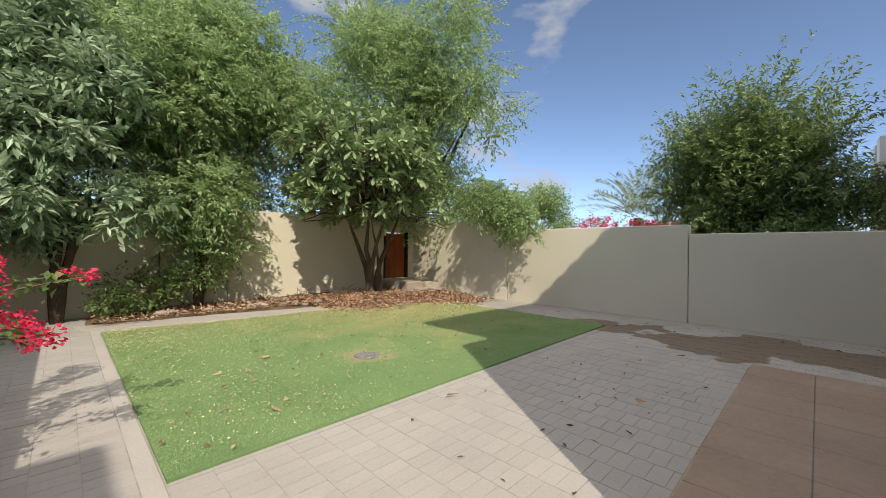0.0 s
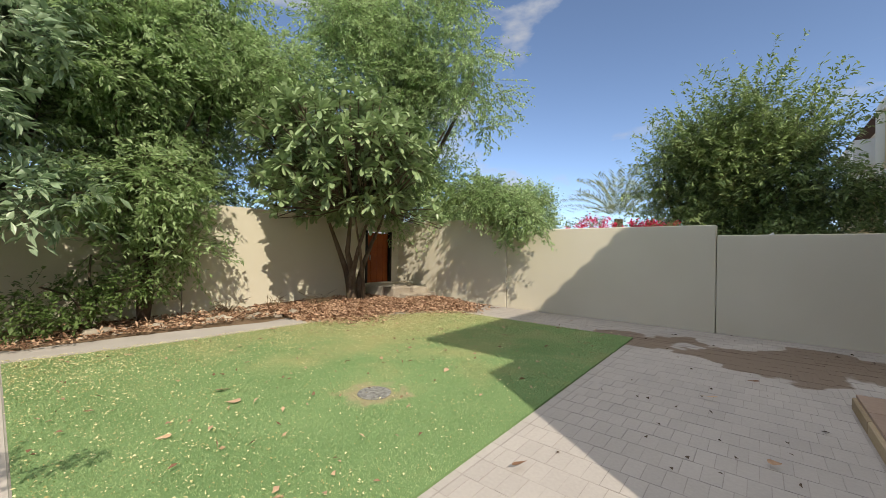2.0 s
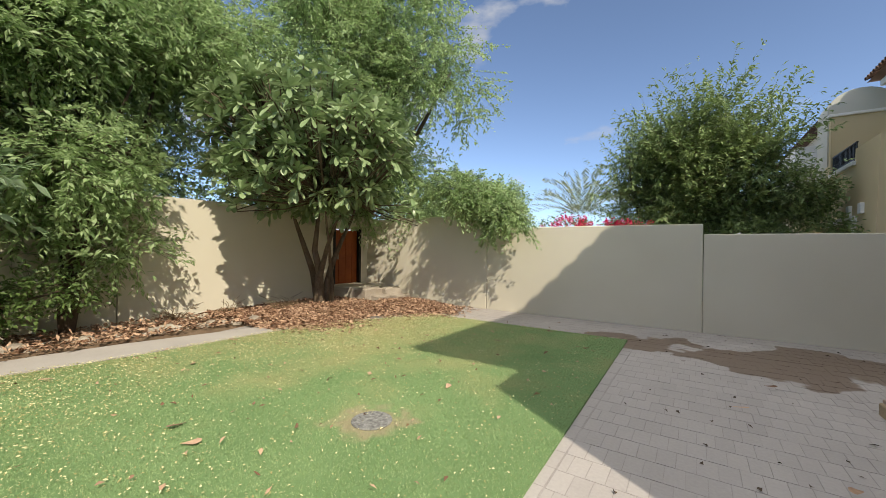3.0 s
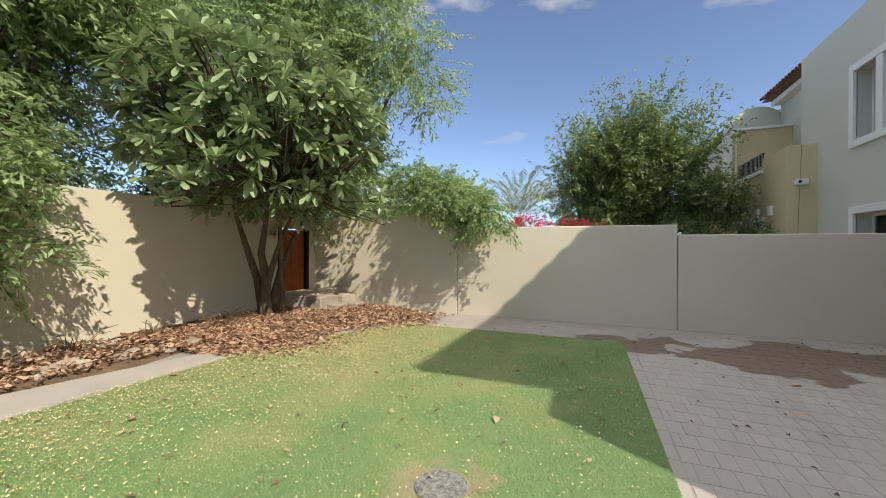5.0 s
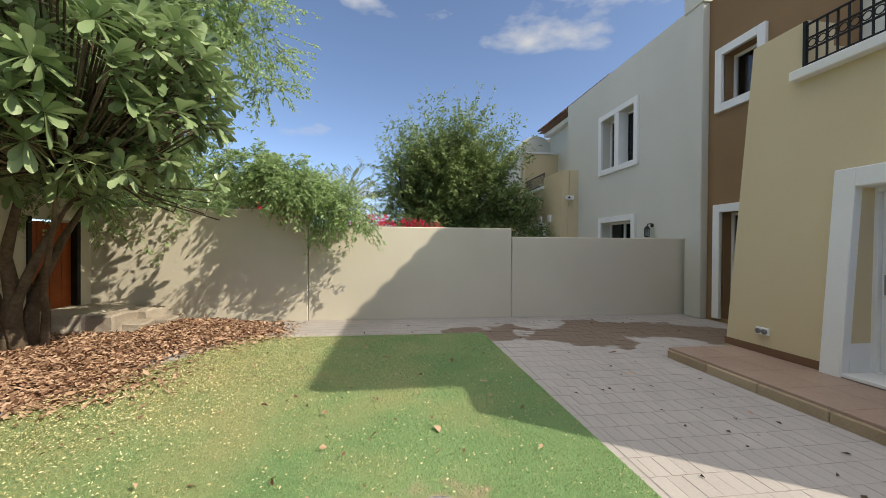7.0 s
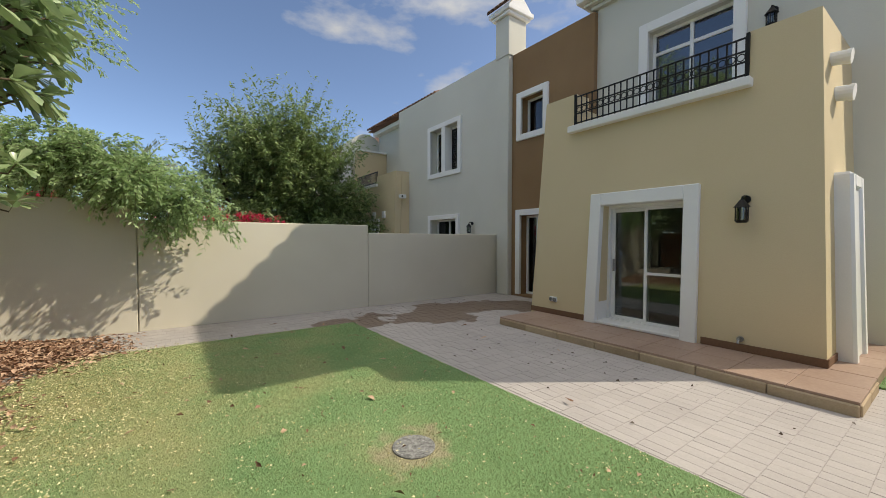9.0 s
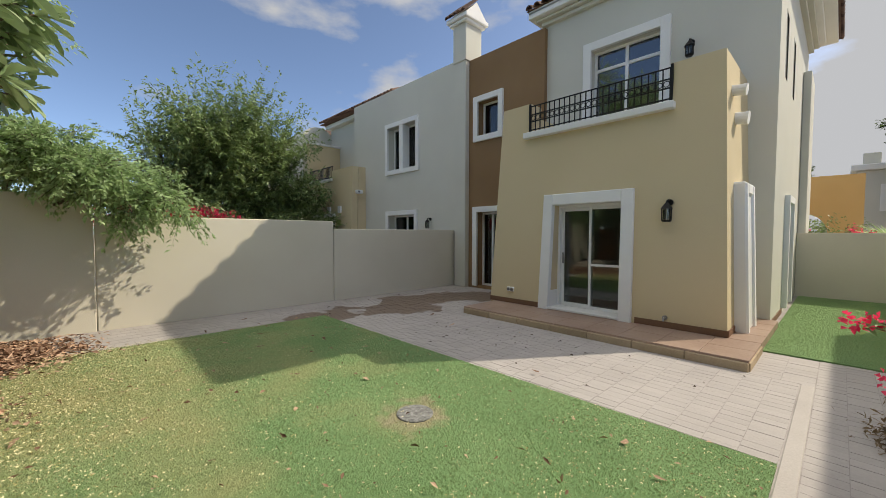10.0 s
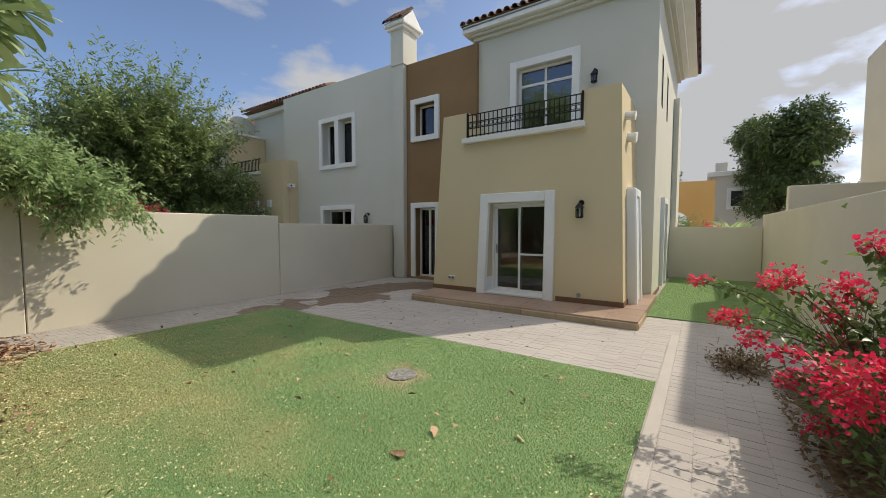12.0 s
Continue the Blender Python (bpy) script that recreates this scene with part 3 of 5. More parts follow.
part("skirting", box((BX + 0.02, BY0 - 0.013, 0.123), (0.83, BY0 - 0.001, 0.215), 0.003), M_SKIRT, house)
part("skirting", box((2.2, 1.064, 0.0), (3.75, 1.078, 0.1), 0.003), M_SKIRT, house)
part("skirting", box((1.6, BY0 - 0.013, 0.123), (2.19, BY0 - 0.001, 0.215), 0.003), M_SKIRT, house)

UX = 2.2
UW = (2.78, 4.12, 3.2, 5.38)
part("upper_wall", panel([1.08, UW[0], UW[1], 5.2], [0.0, 3.05, UW[2], UW[3], 6.5], [UW], UX, UX + 0.25, lambda u, v, w: (w, u, v)), M_GREY, house, "grey-beige rendered upper wall")
SWH = [(3.9, 4.7, 0.1, 2.1), (3.0, 3.35, 4.2, 5.3), (4.4, 4.75, 4.2, 5.3)]
part("south_wall", panel([UX + 0.25, 3.0, 3.35, 3.9, 4.4, 4.7, 4.75, 8.2], [0.0, 0.1, 2.1, 4.2, 5.3, 6.5], SWH, 1.08, 1.33, lambda u, v, w: (u, w, v)), M_GREY, house)
part("east_wall", box((8.2, 1.08, 0), (8.45, 8.0, 6.5), 0), M_GREY, house)
part("side_projection", box((6.9, 0.93, 0.0), (8.2, 1.076, 5.4), 0.01), M_GREY, house)
BRX = 2.08
BW = (6.52, 7.22, 4.14, 5.05)
BD = (6.5, 7.23, 0.06, 2.08)
part("brown_wall", panel([5.2, BD[0], BW[0], BW[1], BD[1], 7.56], [0.0, BD[2], BD[3], BW[2], BW[3], 6.26], [BW, BD], BRX, BRX + 0.25, lambda u, v, w: (w, u, v)), M_BROWN, house, "dark brown rendered wall section")
part("roof_slab", box((BRX + 0.25, 5.2, 6.05), (8.2, 8.0, 6.15), 0), M_GREY, house)
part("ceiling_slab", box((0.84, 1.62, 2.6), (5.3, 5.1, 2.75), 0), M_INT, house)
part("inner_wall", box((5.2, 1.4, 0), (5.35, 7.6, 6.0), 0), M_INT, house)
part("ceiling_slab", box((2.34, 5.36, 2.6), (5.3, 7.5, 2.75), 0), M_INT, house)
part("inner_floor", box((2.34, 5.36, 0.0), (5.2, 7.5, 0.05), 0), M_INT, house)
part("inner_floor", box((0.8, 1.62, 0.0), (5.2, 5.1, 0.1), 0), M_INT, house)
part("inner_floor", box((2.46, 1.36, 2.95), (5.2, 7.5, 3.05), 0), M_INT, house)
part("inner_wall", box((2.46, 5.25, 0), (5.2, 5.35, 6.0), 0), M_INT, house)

# pilaster with chimney between the two houses
pil = part("pilaster", box((1.93, 7.565, 0), (2.5, 7.98, 6.9), 0.015), M_GREY, house, "pale full-height pilaster")
part("chimney", box((1.90, 7.53, 6.25), (2.55, 8.02, 7.25), 0.012), M_GREY, house)
part("chimney_cornice", box((1.82, 7.45, 7.25), (2.63, 8.10, 7.33), 0.015), M_WHITE, house)
part("chimney_cornice", box((1.76, 7.39, 7.33), (2.69, 8.16, 7.45), 0.015), M_WHITE, house)
gv = [(1.80, 7.43, 7.45), (1.80, 8.12, 7.45), (2.65, 7.43, 7.45), (2.65, 8.12, 7.45), (2.225, 7.43, 7.85), (2.225, 8.12, 7.85)]
mesh("chimney_gable", gv, [(0, 2, 4), (1, 5, 3), (0, 4, 5, 1), (2, 3, 5, 4), (0, 1, 3, 2)], M_WHITE, house)


def half_tile(start, run, r=0.085, thick=0.014, sides=7):
    a, d = Vector(start), Vector(run)
    u = d.normalized()
    s = u.cross(Vector((0, 0, 1))).normalized()
    n = s.cross(u)
    vs, fs = [], []
    for e in (a, a + d):
        for rr in (r, r - thick):
            for k in range(sides):
                t = math.pi * k / (sides - 1)
                vs.append(e + s * (rr * math.cos(t)) + n * (rr * math.sin(t)))
    m = sides
    for k in range(m - 1):
        fs += [(k, k + 1, 2 * m + k + 1, 2 * m + k), (m + k, 3 * m + k, 3 * m + k + 1, m + k + 1), (k, m + k, m + k + 1, k + 1), (2 * m + k, 2 * m + k + 1, 3 * m + k + 1, 3 * m + k)]
    return vs, fs


for k in range(5):
    mesh("roof_tile", *half_tile((1.72, 7.46 + k * 0.155, 7.44), (0.5, 0, 0.44), 0.075), M_ROOF, house)

# eaves, cornices and tiled hip roof of the upper storey
EX, EY, EN = 1.84, 0.50, 5.55
for k, (o, z0, z1) in enumerate([(0.10, 6.32, 6.40), (0.2, 6.40, 6.46), (0.32, 6.47, 6.62)]):
    part("cornice", box((UX - o, 1.08 - o, z0), (8.45, 5.2 + o, z1), 0.012), M_WHITE if k == 2 else M_GREY, house, "pale stepped cornice under the eaves")
zt = 6.66
rv = [(EX, EY, zt), (EX, EN, zt), (8.9, EY, zt), (8.9, EN, zt), (4.2, 3.08, 7.75), (6.6, 3.08, 7.75)]
mesh("roof", rv, [(0, 4, 1), (0, 2, 5, 4), (1, 4, 5, 3), (2, 3, 5), (0, 1, 3, 2)], M_ROOF, house, "clay-tiled hip roof")
part("soffit", box((EX + 0.04, EY + 0.04, 6.57), (8.85, EN - 0.04, 6.652), 0.01), M_WHITE, house, "pale soffit under the roof")
n_t = 25
for k in range(n_t):
    y = EY + 0.1 + (EN - EY - 0.2) * k / (n_t - 1)
    run = min(1.0, 0.15 + min(y - EY, EN - y) * 0.95)
    mesh("roof_tile", *half_tile((EX - 0.04, y, zt), (run, 0, run * 0.422)), M_ROOF, house)
for k in range(34):
    x = EX + 0.1 + 0.21 * k
    run = min(0.9, 0.15 + (x - EX) * 0.9)
    mesh("roof_tile", *half_tile((x, EY - 0.04, zt), (0, run, run * 0.43)), M_ROOF, house)


def frame_ring(y0, y1, z0, z1, w, x0, x1, bm=None, sill=True):
    """A rectangular frame in a wall that faces -x; one joined piece."""
    bm = bm or bmesh.new()
    box((x0, y0, z0), (x1, y0 + w, z1), 0.005, bm)
    box((x0, y1 - w, z0), (x1, y1, z1), 0.005, bm)
    box((x0, y0 + w, z1 - w), (x1, y1 - w, z1), 0.005, bm)
    if sill:
        box((x0, y0 + w, z0), (x1, y1 - w, z0 + w), 0.005, bm)
    return bm


def pane(name, y0, y1, z0, z1, x, parent, material):
    p = part(name, box((x, y0, z0), (x + 0.008, y1, z1), 0), material, parent)
    p.visible_shadow = False
    return p


def window_x(name, hole, x, parent, label, sur=0.14, proud=0.06, mull=1, deep=0.14, trans=None, glass=None, floor=False):
    """Window with raised plaster surround in a wall facing -x."""
    glass = glass or M_GLASS
    y0, y1, z0, z1 = hole
    win = part(name, frame_ring(y0 - sur, y1 + sur, z0 - (0 if floor else sur), z1 + sur, sur, x - proud, x + 0.02, None, not floor), M_WHITE, parent, label)
    part("frame", frame_ring(y0, y1, z0, z1, 0.055, x + deep, x + deep + 0.06), M_FRAME, win, "white window frame")
    w = (y1 - y0 - 0.11) / (mull + 1)
    for k in range(mull):
        yy = y0 + 0.055 + w * (k + 1)
        part("mullion", box((x + deep, yy - 0.03, z0 + 0.05), (x + deep + 0.06, yy + 0.03, z1 - 0.05), 0.004), M_FRAME, win)
    if trans:
        part("transom", box((x + deep + 0.001, y0 + 0.05, trans - 0.03), (x + deep + 0.059, y1 - 0.05, trans + 0.03), 0.004), M_FRAME, win)
    pane("pane", y0 + 0.03, y1 - 0.03, z0 + 0.03, z1 - 0.03, x + deep + 0.03, win, glass)
    return win


window_x("balcony_door", UW, UX, house, "white-framed balcony door with blue-tinted glass", 0.17, 0.07, 1, 0.13, 4.98, M_GLASS_B, True)
window_x("window", BW, BRX, house, "small recessed window with white plaster surround", 0.15, 0.06, 0, 0.2)
window_x("glazed_door", BD, BRX, house, "narrow glazed door with white plaster surround", 0.15, 0.06, 1, 0.2, None, None, True)

# sliding door of the bay
SU = 0.195
sl = new("sliding_door")
sl.parent = house
sl.matrix_parent_inverse = house.matrix_world.inverted()
part("jamb", box((BX - 0.06, DY0 - SU, 0.09), (BX + 0.05, DY0, DZ1 + SU), 0.01, None, batter), M_WHITE, sl, "thick white plaster jamb")
part("jamb", box((BX - 0.06, DY1, 0.09), (BX + 0.05, DY1 + SU, DZ1 + SU), 0.01, None, batter), M_WHITE, sl, "thick white plaster jamb")
part("lintel", box((BX - 0.06, DY0, DZ1), (BX + 0.05, DY1, DZ1 + SU), 0.01, None, batter), M_WHITE, sl, "thick white plaster lintel")
DX = BX + 0.29
part("frame", frame_ring(DY0, DY1, 0.13, DZ1, 0.05, DX, DX + 0.1), M_FRAME, sl, "white aluminium sliding frame")
ym = (DY0 + DY1) / 2
part("leaf_frame", frame_ring(ym - 0.03, DY1 - 0.05, 0.17, DZ1 - 0.05, 0.06, DX + 0.055, DX + 0.09), M_FRAME, sl)
part("leaf_frame", frame_ring(DY0 + 0.05, ym + 0.03, 0.17, DZ1 - 0.05, 0.045, DX + 0.012, DX + 0.045), M_FRAME, sl)
part("mid_rail", box((DX + 0.013, DY0 + 0.08, 0.93), (DX + 0.044, ym, 0.97), 0.004), M_FRAME, sl)
pane("pane", ym, DY1 - 0.08, 0.2, DZ1 - 0.08, DX + 0.07, sl, M_GLASS)
pane("pane", DY0 + 0.06, ym, 0.2, DZ1 - 0.08, DX + 0.03, sl, M_GLASS)
part("reveal", box((BX + 0.052, DY1 - 0.004, 0.16), (DX + 0.02, DY1 + 0.03, DZ1), 0.003), M_WHITE, sl, "white plaster reveal")
part("reveal", box((BX + 0.052, DY0 - 0.03, 0.16), (DX + 0.02, DY0 + 0.004, DZ1), 0.003), M_WHITE, sl, "white plaster reveal")
part("reveal", box((BX + 0.072, DY0 + 0.006, DZ1 - 0.004), (DX + 0.02, DY1 - 0.006, DZ1 + 0.03), 0.003), M_WHITE, sl, "white plaster reveal")
part("threshold", box((BX - 0.05, DY0, 0.13), (BX + 0.4, DY1, 0.165), 0.004), M_FRAME, sl)
part("handle", box((DX + 0.035, DY1 - 0.11, 0.95), (DX + 0.055, DY1 - 0.08, 1.15), 0.004), M_METAL, sl)

# side door surround of the bay, spouts and south wall openings
bm = bmesh.new()
box((SD[0] - 0.16, BY0 - 0.16, 0.09), (SD[0], BY0 + 0.05, SD[3] + 0.18), 0.03, bm)
box((SD[1], BY0 - 0.16, 0.09), (SD[1] + 0.16, BY0 + 0.05, SD[3] + 0.18), 0.03, bm)
box((SD[0], BY0 - 0.16, SD[3]), (SD[1], BY0 + 0.05, SD[3] + 0.18), 0.03, bm)
for v in bm.verts:
    v.co = Vector(batter(*v.co))
part("side_window", bm, M_WHITE, house, "tall side window with thick white surround")
part("side_shutter", box((SD[0] + 0.002, BY0 - 0.13, 0.13), (SD[1] - 0.002, BY0 + 0.0, SD[3] - 0.002), 0.004, None, batter), M_FRAME, house, "white closed shutter panel")
for (x, z, r) in ((0.95, 3.55, 0.075), (1.15, 3.2, 0.085)):
    vs, fs = join([cyl((x, 1.6, z), (0, -1, -0.12), r, 0.28, 14), cyl((x, 1.33, z - 0.033), (0, -1, -0.12), r * 1.1, 0.04, 14)])
    mesh("spout", vs, fs, M_WHITE, house, "round plaster water spout")
for (x0, x1, z0, z1) in SWH:
    bm = bmesh.new()
    s = 0.13
    s = s if z0 < 1 else 0.03
    d_ = 1.0 if z0 < 1 else 1.076
    box((x0 - s, d_, z0), (x0, 1.1, z1 + s), 0.003, bm)
    box((x1, d_, z0), (x1 + s, 1.1, z1 + s), 0.003, bm)
    box((x0, d_, z1), (x1, 1.1, z1 + s), 0.003, bm)
    w = part("window", bm, M_WHITE if z0 < 1 else M_GREY, house, "narrow opening in the side wall")
    part("pane", box((x0, 1.2, z0), (x1, 1.21, z1), 0), M_GLASS, w)

# balcony ledge and iron railing
part("ledge", box((BX + 0.06, 2.06, 3.33), (BX + 0.42, 4.64, 3.44), 0.01), M_WHITE, house, "white balcony ledge")
rail = thing("balcony_railing", (0.6, 3.35, 3.42), "black wrought-iron balcony railing with ring frieze", "railing")
RX = 0.56
for z in (3.5, 3.66, 3.79, 3.95):
    part("rail", box((RX - 0.014, 2.12, z - 0.009), (RX + 0.014, 4.56, z + 0.009), 0.003), M_IRON, rail)
for k in range(25):
    y = 2.14 + k * 2.4 / 24
    part("bar", box((RX - 0.008, y - 0.008, 3.42), (RX + 0.008, y + 0.008, 3.95), 0), M_IRON, rail)
    if k < 24:
        mesh("scroll", *ring((RX, y + 1.2 / 24, 3.725), (0, 1, 0), (0, 0, 1), 0.042, 0.007, 14, 5), M_IRON, rail)
for y in (2.12, 4.56):
    part("post", box((RX - 0.018, y - 0.018, 3.40), (RX + 0.018, y + 0.018, 4.0), 0.003), M_IRON, rail)


def lantern(at):
    x, y, z = at
    t = thing("wall_lantern", at, "black iron wall lantern with clear panes", "lamp", "wall lanterns")
    mesh("backplate", *cyl((x, y, z + 0.12), (-1, 0, 0), 0.05, 0.02, 12), M_IRON, t)
    mesh("arm", *tube([(x, y, z + 0.12), (x - 0.06, y, z + 0.16), (x - 0.13, y, z + 0.14), (x - 0.14, y, z + 0.09)], [0.012] * 4, 8), M_IRON, t)
    mesh("cap", *cyl((x - 0.14, y, z + 0.02), (0, 0, 1), 0.085, 0.09, 12, 0.02), M_IRON, t)
    for k in range(6):
        a = k * math.pi / 3
        mesh("bar", *cyl((x - 0.14 + 0.062 * math.cos(a), y + 0.062 * math.sin(a), z - 0.14), (0, 0, 1), 0.007, 0.17, 6), M_IRON, t)
    mesh("glass", *cyl((x - 0.14, y, z - 0.13), (0, 0, 1), 0.052, 0.15, 12), M_GLASS, t)
    mesh("base", *cyl((x - 0.14, y, z - 0.165), (0, 0, 1), 0.05, 0.03, 12, 0.072), M_IRON, t)
    return t


lantern((0.47, 2.08, 1.84))
lantern((UX, 2.28, 4.80))
lantern((2.08, 9.17, 1.82))

# socket, tap and small wall box
sk = thing("wall_socket", (0.38, 4.84, 0.39), "pair of cream outdoor sockets low on the wall", "socket")
part("plate", box((0.36, 4.77, 0.35), (0.392, 4.93, 0.44), 0.008), M_WHITE, sk)
for y in (4.81, 4.89):
    mesh("cover", *cyl((0.36, y, 0.395), (-1, 0, 0), 0.032, 0.02, 12), M_GRATE, sk)
tp = thing("garden_tap", (0.37, 2.08, 0.27), "brass garden tap low on the wall", "tap")
mesh("flange", *cyl((0.40, 2.08, 0.27), (-1, 0, 0), 0.035, 0.04, 12), M_METAL, tp)
mesh("spout", *tube([(0.36, 2.08, 0.27), (0.31, 2.08, 0.27), (0.29, 2.08, 0.23)], [0.014] * 3, 8), M_METAL, tp)
bx = thing("wall_box", (0.45, 5.33, 2.33), "small white junction box on the bay corner", "box")
part("case", box((2.0, 6.0, 2.36), (2.08, 6.25, 2.52), 0.01), M_WHITE, bx)

# terrace with stone edge
terr = tagged(part("terrace", box((-0.44, 1.1, -0.02), (BX, 5.24, 0.11), 0), M_JOINT), "reddish-brown tiled terrace with sandstone edge", "terrace", kind="structure")
part("terrace", box((BX, 1.1, -0.02), (2.2, 1.3, 0.11), 0), M_JOINT, terr)
for i in range(2):
    for j in range(9):
        part("tile", box((-0.575 + i * 0.475, 0.98 + j * 0.473, 0.085), (-0.575 + (i + 1) * 0.475 - 0.004, 0.98 + (j + 1) * 0.473 - 0.004, 0.122), 0.003), M_TERR, terr)
for i in range(4):
    part("tile", box((BX + 0.01 + i * 0.45, 0.98, 0.0), (BX + 0.006 + (i + 1) * 0.45, 1.325, 0.122), 0.003), M_TERR, terr)
for j in range(7):
    part("edge_stone", box((-0.60, 0.98 + j * 0.607, -0.02), (-0.56, 0.98 + (j + 1) * 0.607 - 0.005, 0.096), 0.01), M_EDGE, terr)
for i in range(2):
    part("edge_stone", box((-0.56 + i * 0.46, 0.965, -0.02), (-0.56 + (i + 1) * 0.46 - 0.005, 1.0, 0.095), 0.008), M_EDGE, terr)

# ---- neighbouring house along the same facade ----
nh = thing("neighbour_house", (2.2, 13, 0), "grey-beige terraced villa behind the garden wall", "house")
NW = (9.86, 11.4, 3.68, 5.14)
ND = (9.94, 11.38, 0.1, 2.12)
part("facade_wall", panel([7.985, NW[0], ND[0], ND[1], NW[1], 13.7], [0, ND[2], ND[3], NW[2], NW[3], 6.42], [NW, ND], 2.08, 2.33, lambda u, v, w: (w, u, v)), M_GREY, nh)
part("side_wall", box((2.33, 13.45, 0), (5, 13.7, 6.42), 0), M_GREY, nh)
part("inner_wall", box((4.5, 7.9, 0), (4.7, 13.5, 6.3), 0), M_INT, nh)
part("flat_roof", box((2.3, 7.9, 6.1), (5, 13.5, 6.2), 0), M_GREY, nh)
nw = window_x("window", NW, 2.08, nh, "recessed double window with white surround", 0.15, 0.06, 0, 0.24)
part("pier", box((2.03, 10.53, NW[2]), (2.33, 10.73, NW[3]), 0.006), M_WHITE, nw)
window_x("window", ND, 2.08, nh, "ground-floor window with white surround", 0.15, 0.06, 1, 0.24, None, None, True)
NBH = (14.28, 15.95, 0.1, 2.12)
part("bay_wall", panel([12.9, NBH[0], 14.5, NBH[1], 16.55, 17.2], [0, NBH[2], NBH[3], 3.66, 4.0], [NBH, (14.5, 16.55, 3.66, 4.1)], 1.40, 1.65, lambda u, v, w: (w + 0.03 * v, u, v)), M_TAN, nh, "tan rendered bay")
part("bay_side", box((1.66, 12.9, 0), (2.08, 13.1, 4.0), 0, warp=lambda x, y, z: (x + 0.03 * z * (2.08 - x) / 0.42, y, z)), M_TAN, nh)
part("ledge", box((1.44, 14.42, 3.58), (1.77, 16.54, 3.69), 0.01), M_WHITE, nh)
window_x("window", NBH, 1.45, nh, "window with white surround in the tan bay", 0.15, 0.08, 1, 0.14, None, None, True)
part("party_wall", box((1.5, 16.56, 3.3), (3.0, 16.76, 5.42), 0.01), M_TAN, nh, "tan dividing wall between balconies")
part("wall_cap", box((1.44, 16.5, 5.42), (3.0, 16.82, 5.5), 0.01), M_WHITE, nh)
part("upper_wall", box((3.0, 13.7, 3.2), (3.25, 17.4, 6.5), 0), M_GREY, nh)
arc = [(1.6, 3.3), (3.1, 3.3)] + [(2.35 + 0.75 * math.cos(math.pi * k / 12), 5.85 + 0.6 * math.sin(math.pi * k / 12)) for k in range(13)]
av = [(x, y, z) for y in (17.4, 18.6) for x, z in arc]
na = len(arc)
mesh("curved_parapet", av, [tuple(range(na)), tuple(range(2 * na - 1, na - 1, -1))] + [(k, (k + 1) % na, (k + 1) % na + na, k + na) for k in range(na)], M_GREY, nh, "grey rendered parapet with rounded top")
part("cornice", box((2.75, 13.0, 6.42), (3.3, 17.5, 6.6), 0.015), M_WHITE, nh)
nrv = [(2.5, 11.6, 6.62), (2.5, 17.6, 6.62), (4.6, 12.6, 6.9), (4.6, 16.6, 6.9), (6.5, 11.6, 6.62), (6.5, 17.6, 6.62)]
mesh("roof", nrv, [(0, 2, 3, 1), (0, 4, 2), (4, 5, 3, 2), (1, 3, 5), (0, 1, 5, 4)], M_ROOF, nh, "clay-tiled roof")
for k in range(28):
    mesh("roof_tile", *half_tile((2.42, 11.7 + k * 0.21, 6.64), (0.5, 0, 0.2)), M_ROOF, nh)
nr = thing("balcony_railing", (1.55, 15, 3.6), "black iron railing on the neighbouring balcony", "railing")
for z in (3.76, 4.18):
    part("rail", box((1.53, 14.5, z - 0.015), (1.57, 16.55, z + 0.015), 0), M_IRON, nr)
for k in range(20):
    y = 14.53 + k * 2.0 / 19
    part("bar", box((1.54, y - 0.012, 3.68), (1.56, y + 0.012, 4.18), 0), M_IRON, nr)
sc = thing("security_camera", (1.72, 12.9, 3.05), "white security camera box on the tan wall", "camera")
part("case", box((1.62, 12.72, 2.98), (1.86, 12.897, 3.12), 0.02), M_WHITE, sc)
mesh("lens", *cyl((1.68, 12.73, 3.05), (0, -1, 0), 0.035, 0.025, 10), M_IRON, sc)
for (y, z) in ((13.75, 2.42), (14.6, 2.42)):
    vb = thing("vent_cover", (1.47, y, z), "small white vent cover on the tan wall", "vent")
    part("plate", box((1.40, y - 0.1, z - 0.13), (1.475, y + 0.1, z + 0.13), 0.008), M_WHITE, vb)
fh = thing("distant_house", (3, 24, 0), "pale villa further along the row", "house")
part("wall", box((2.4, 19.6, 0), (9, 30, 6.3), 0), M_GREY, fh)
part("bay", box((1.5, 20.5, 0), (2.4, 24.5, 4.0), 0.01), M_TAN, fh)
mesh("roof", [(1.9, 19.1, 6.3), (1.9, 30.5, 6.3), (9.5, 30.5, 6.3), (9.5, 19.1, 6.3), (5.5, 22, 7.9), (5.5, 28, 7.9)],
     [(0, 4, 5, 1), (1, 5, 2), (2, 5, 4, 3), (3, 4, 0), (0, 1, 2, 3)], M_ROOF, fh)
for y in (21.3, 23):
    w = part("window", box((1.46, y, 4.6), (2.4, y + 0.9, 5.6), 0.01), M_WHITE, fh)
part("capstone", box((-1.25, 12.1, -0.06), (-0.95, 12.35, 1.8), 0.02), M_WHITE)
cp = bpy.data.objects["capstone"]
cp.name = "white_pillar"
for v in cp.data.vertices:
    if v.co.z > 1.7 and v.co.x < -1.1:
        v.co.z -= 0.16
tagged(cp, "white sloped pillar top beyond the wall", "pillar")

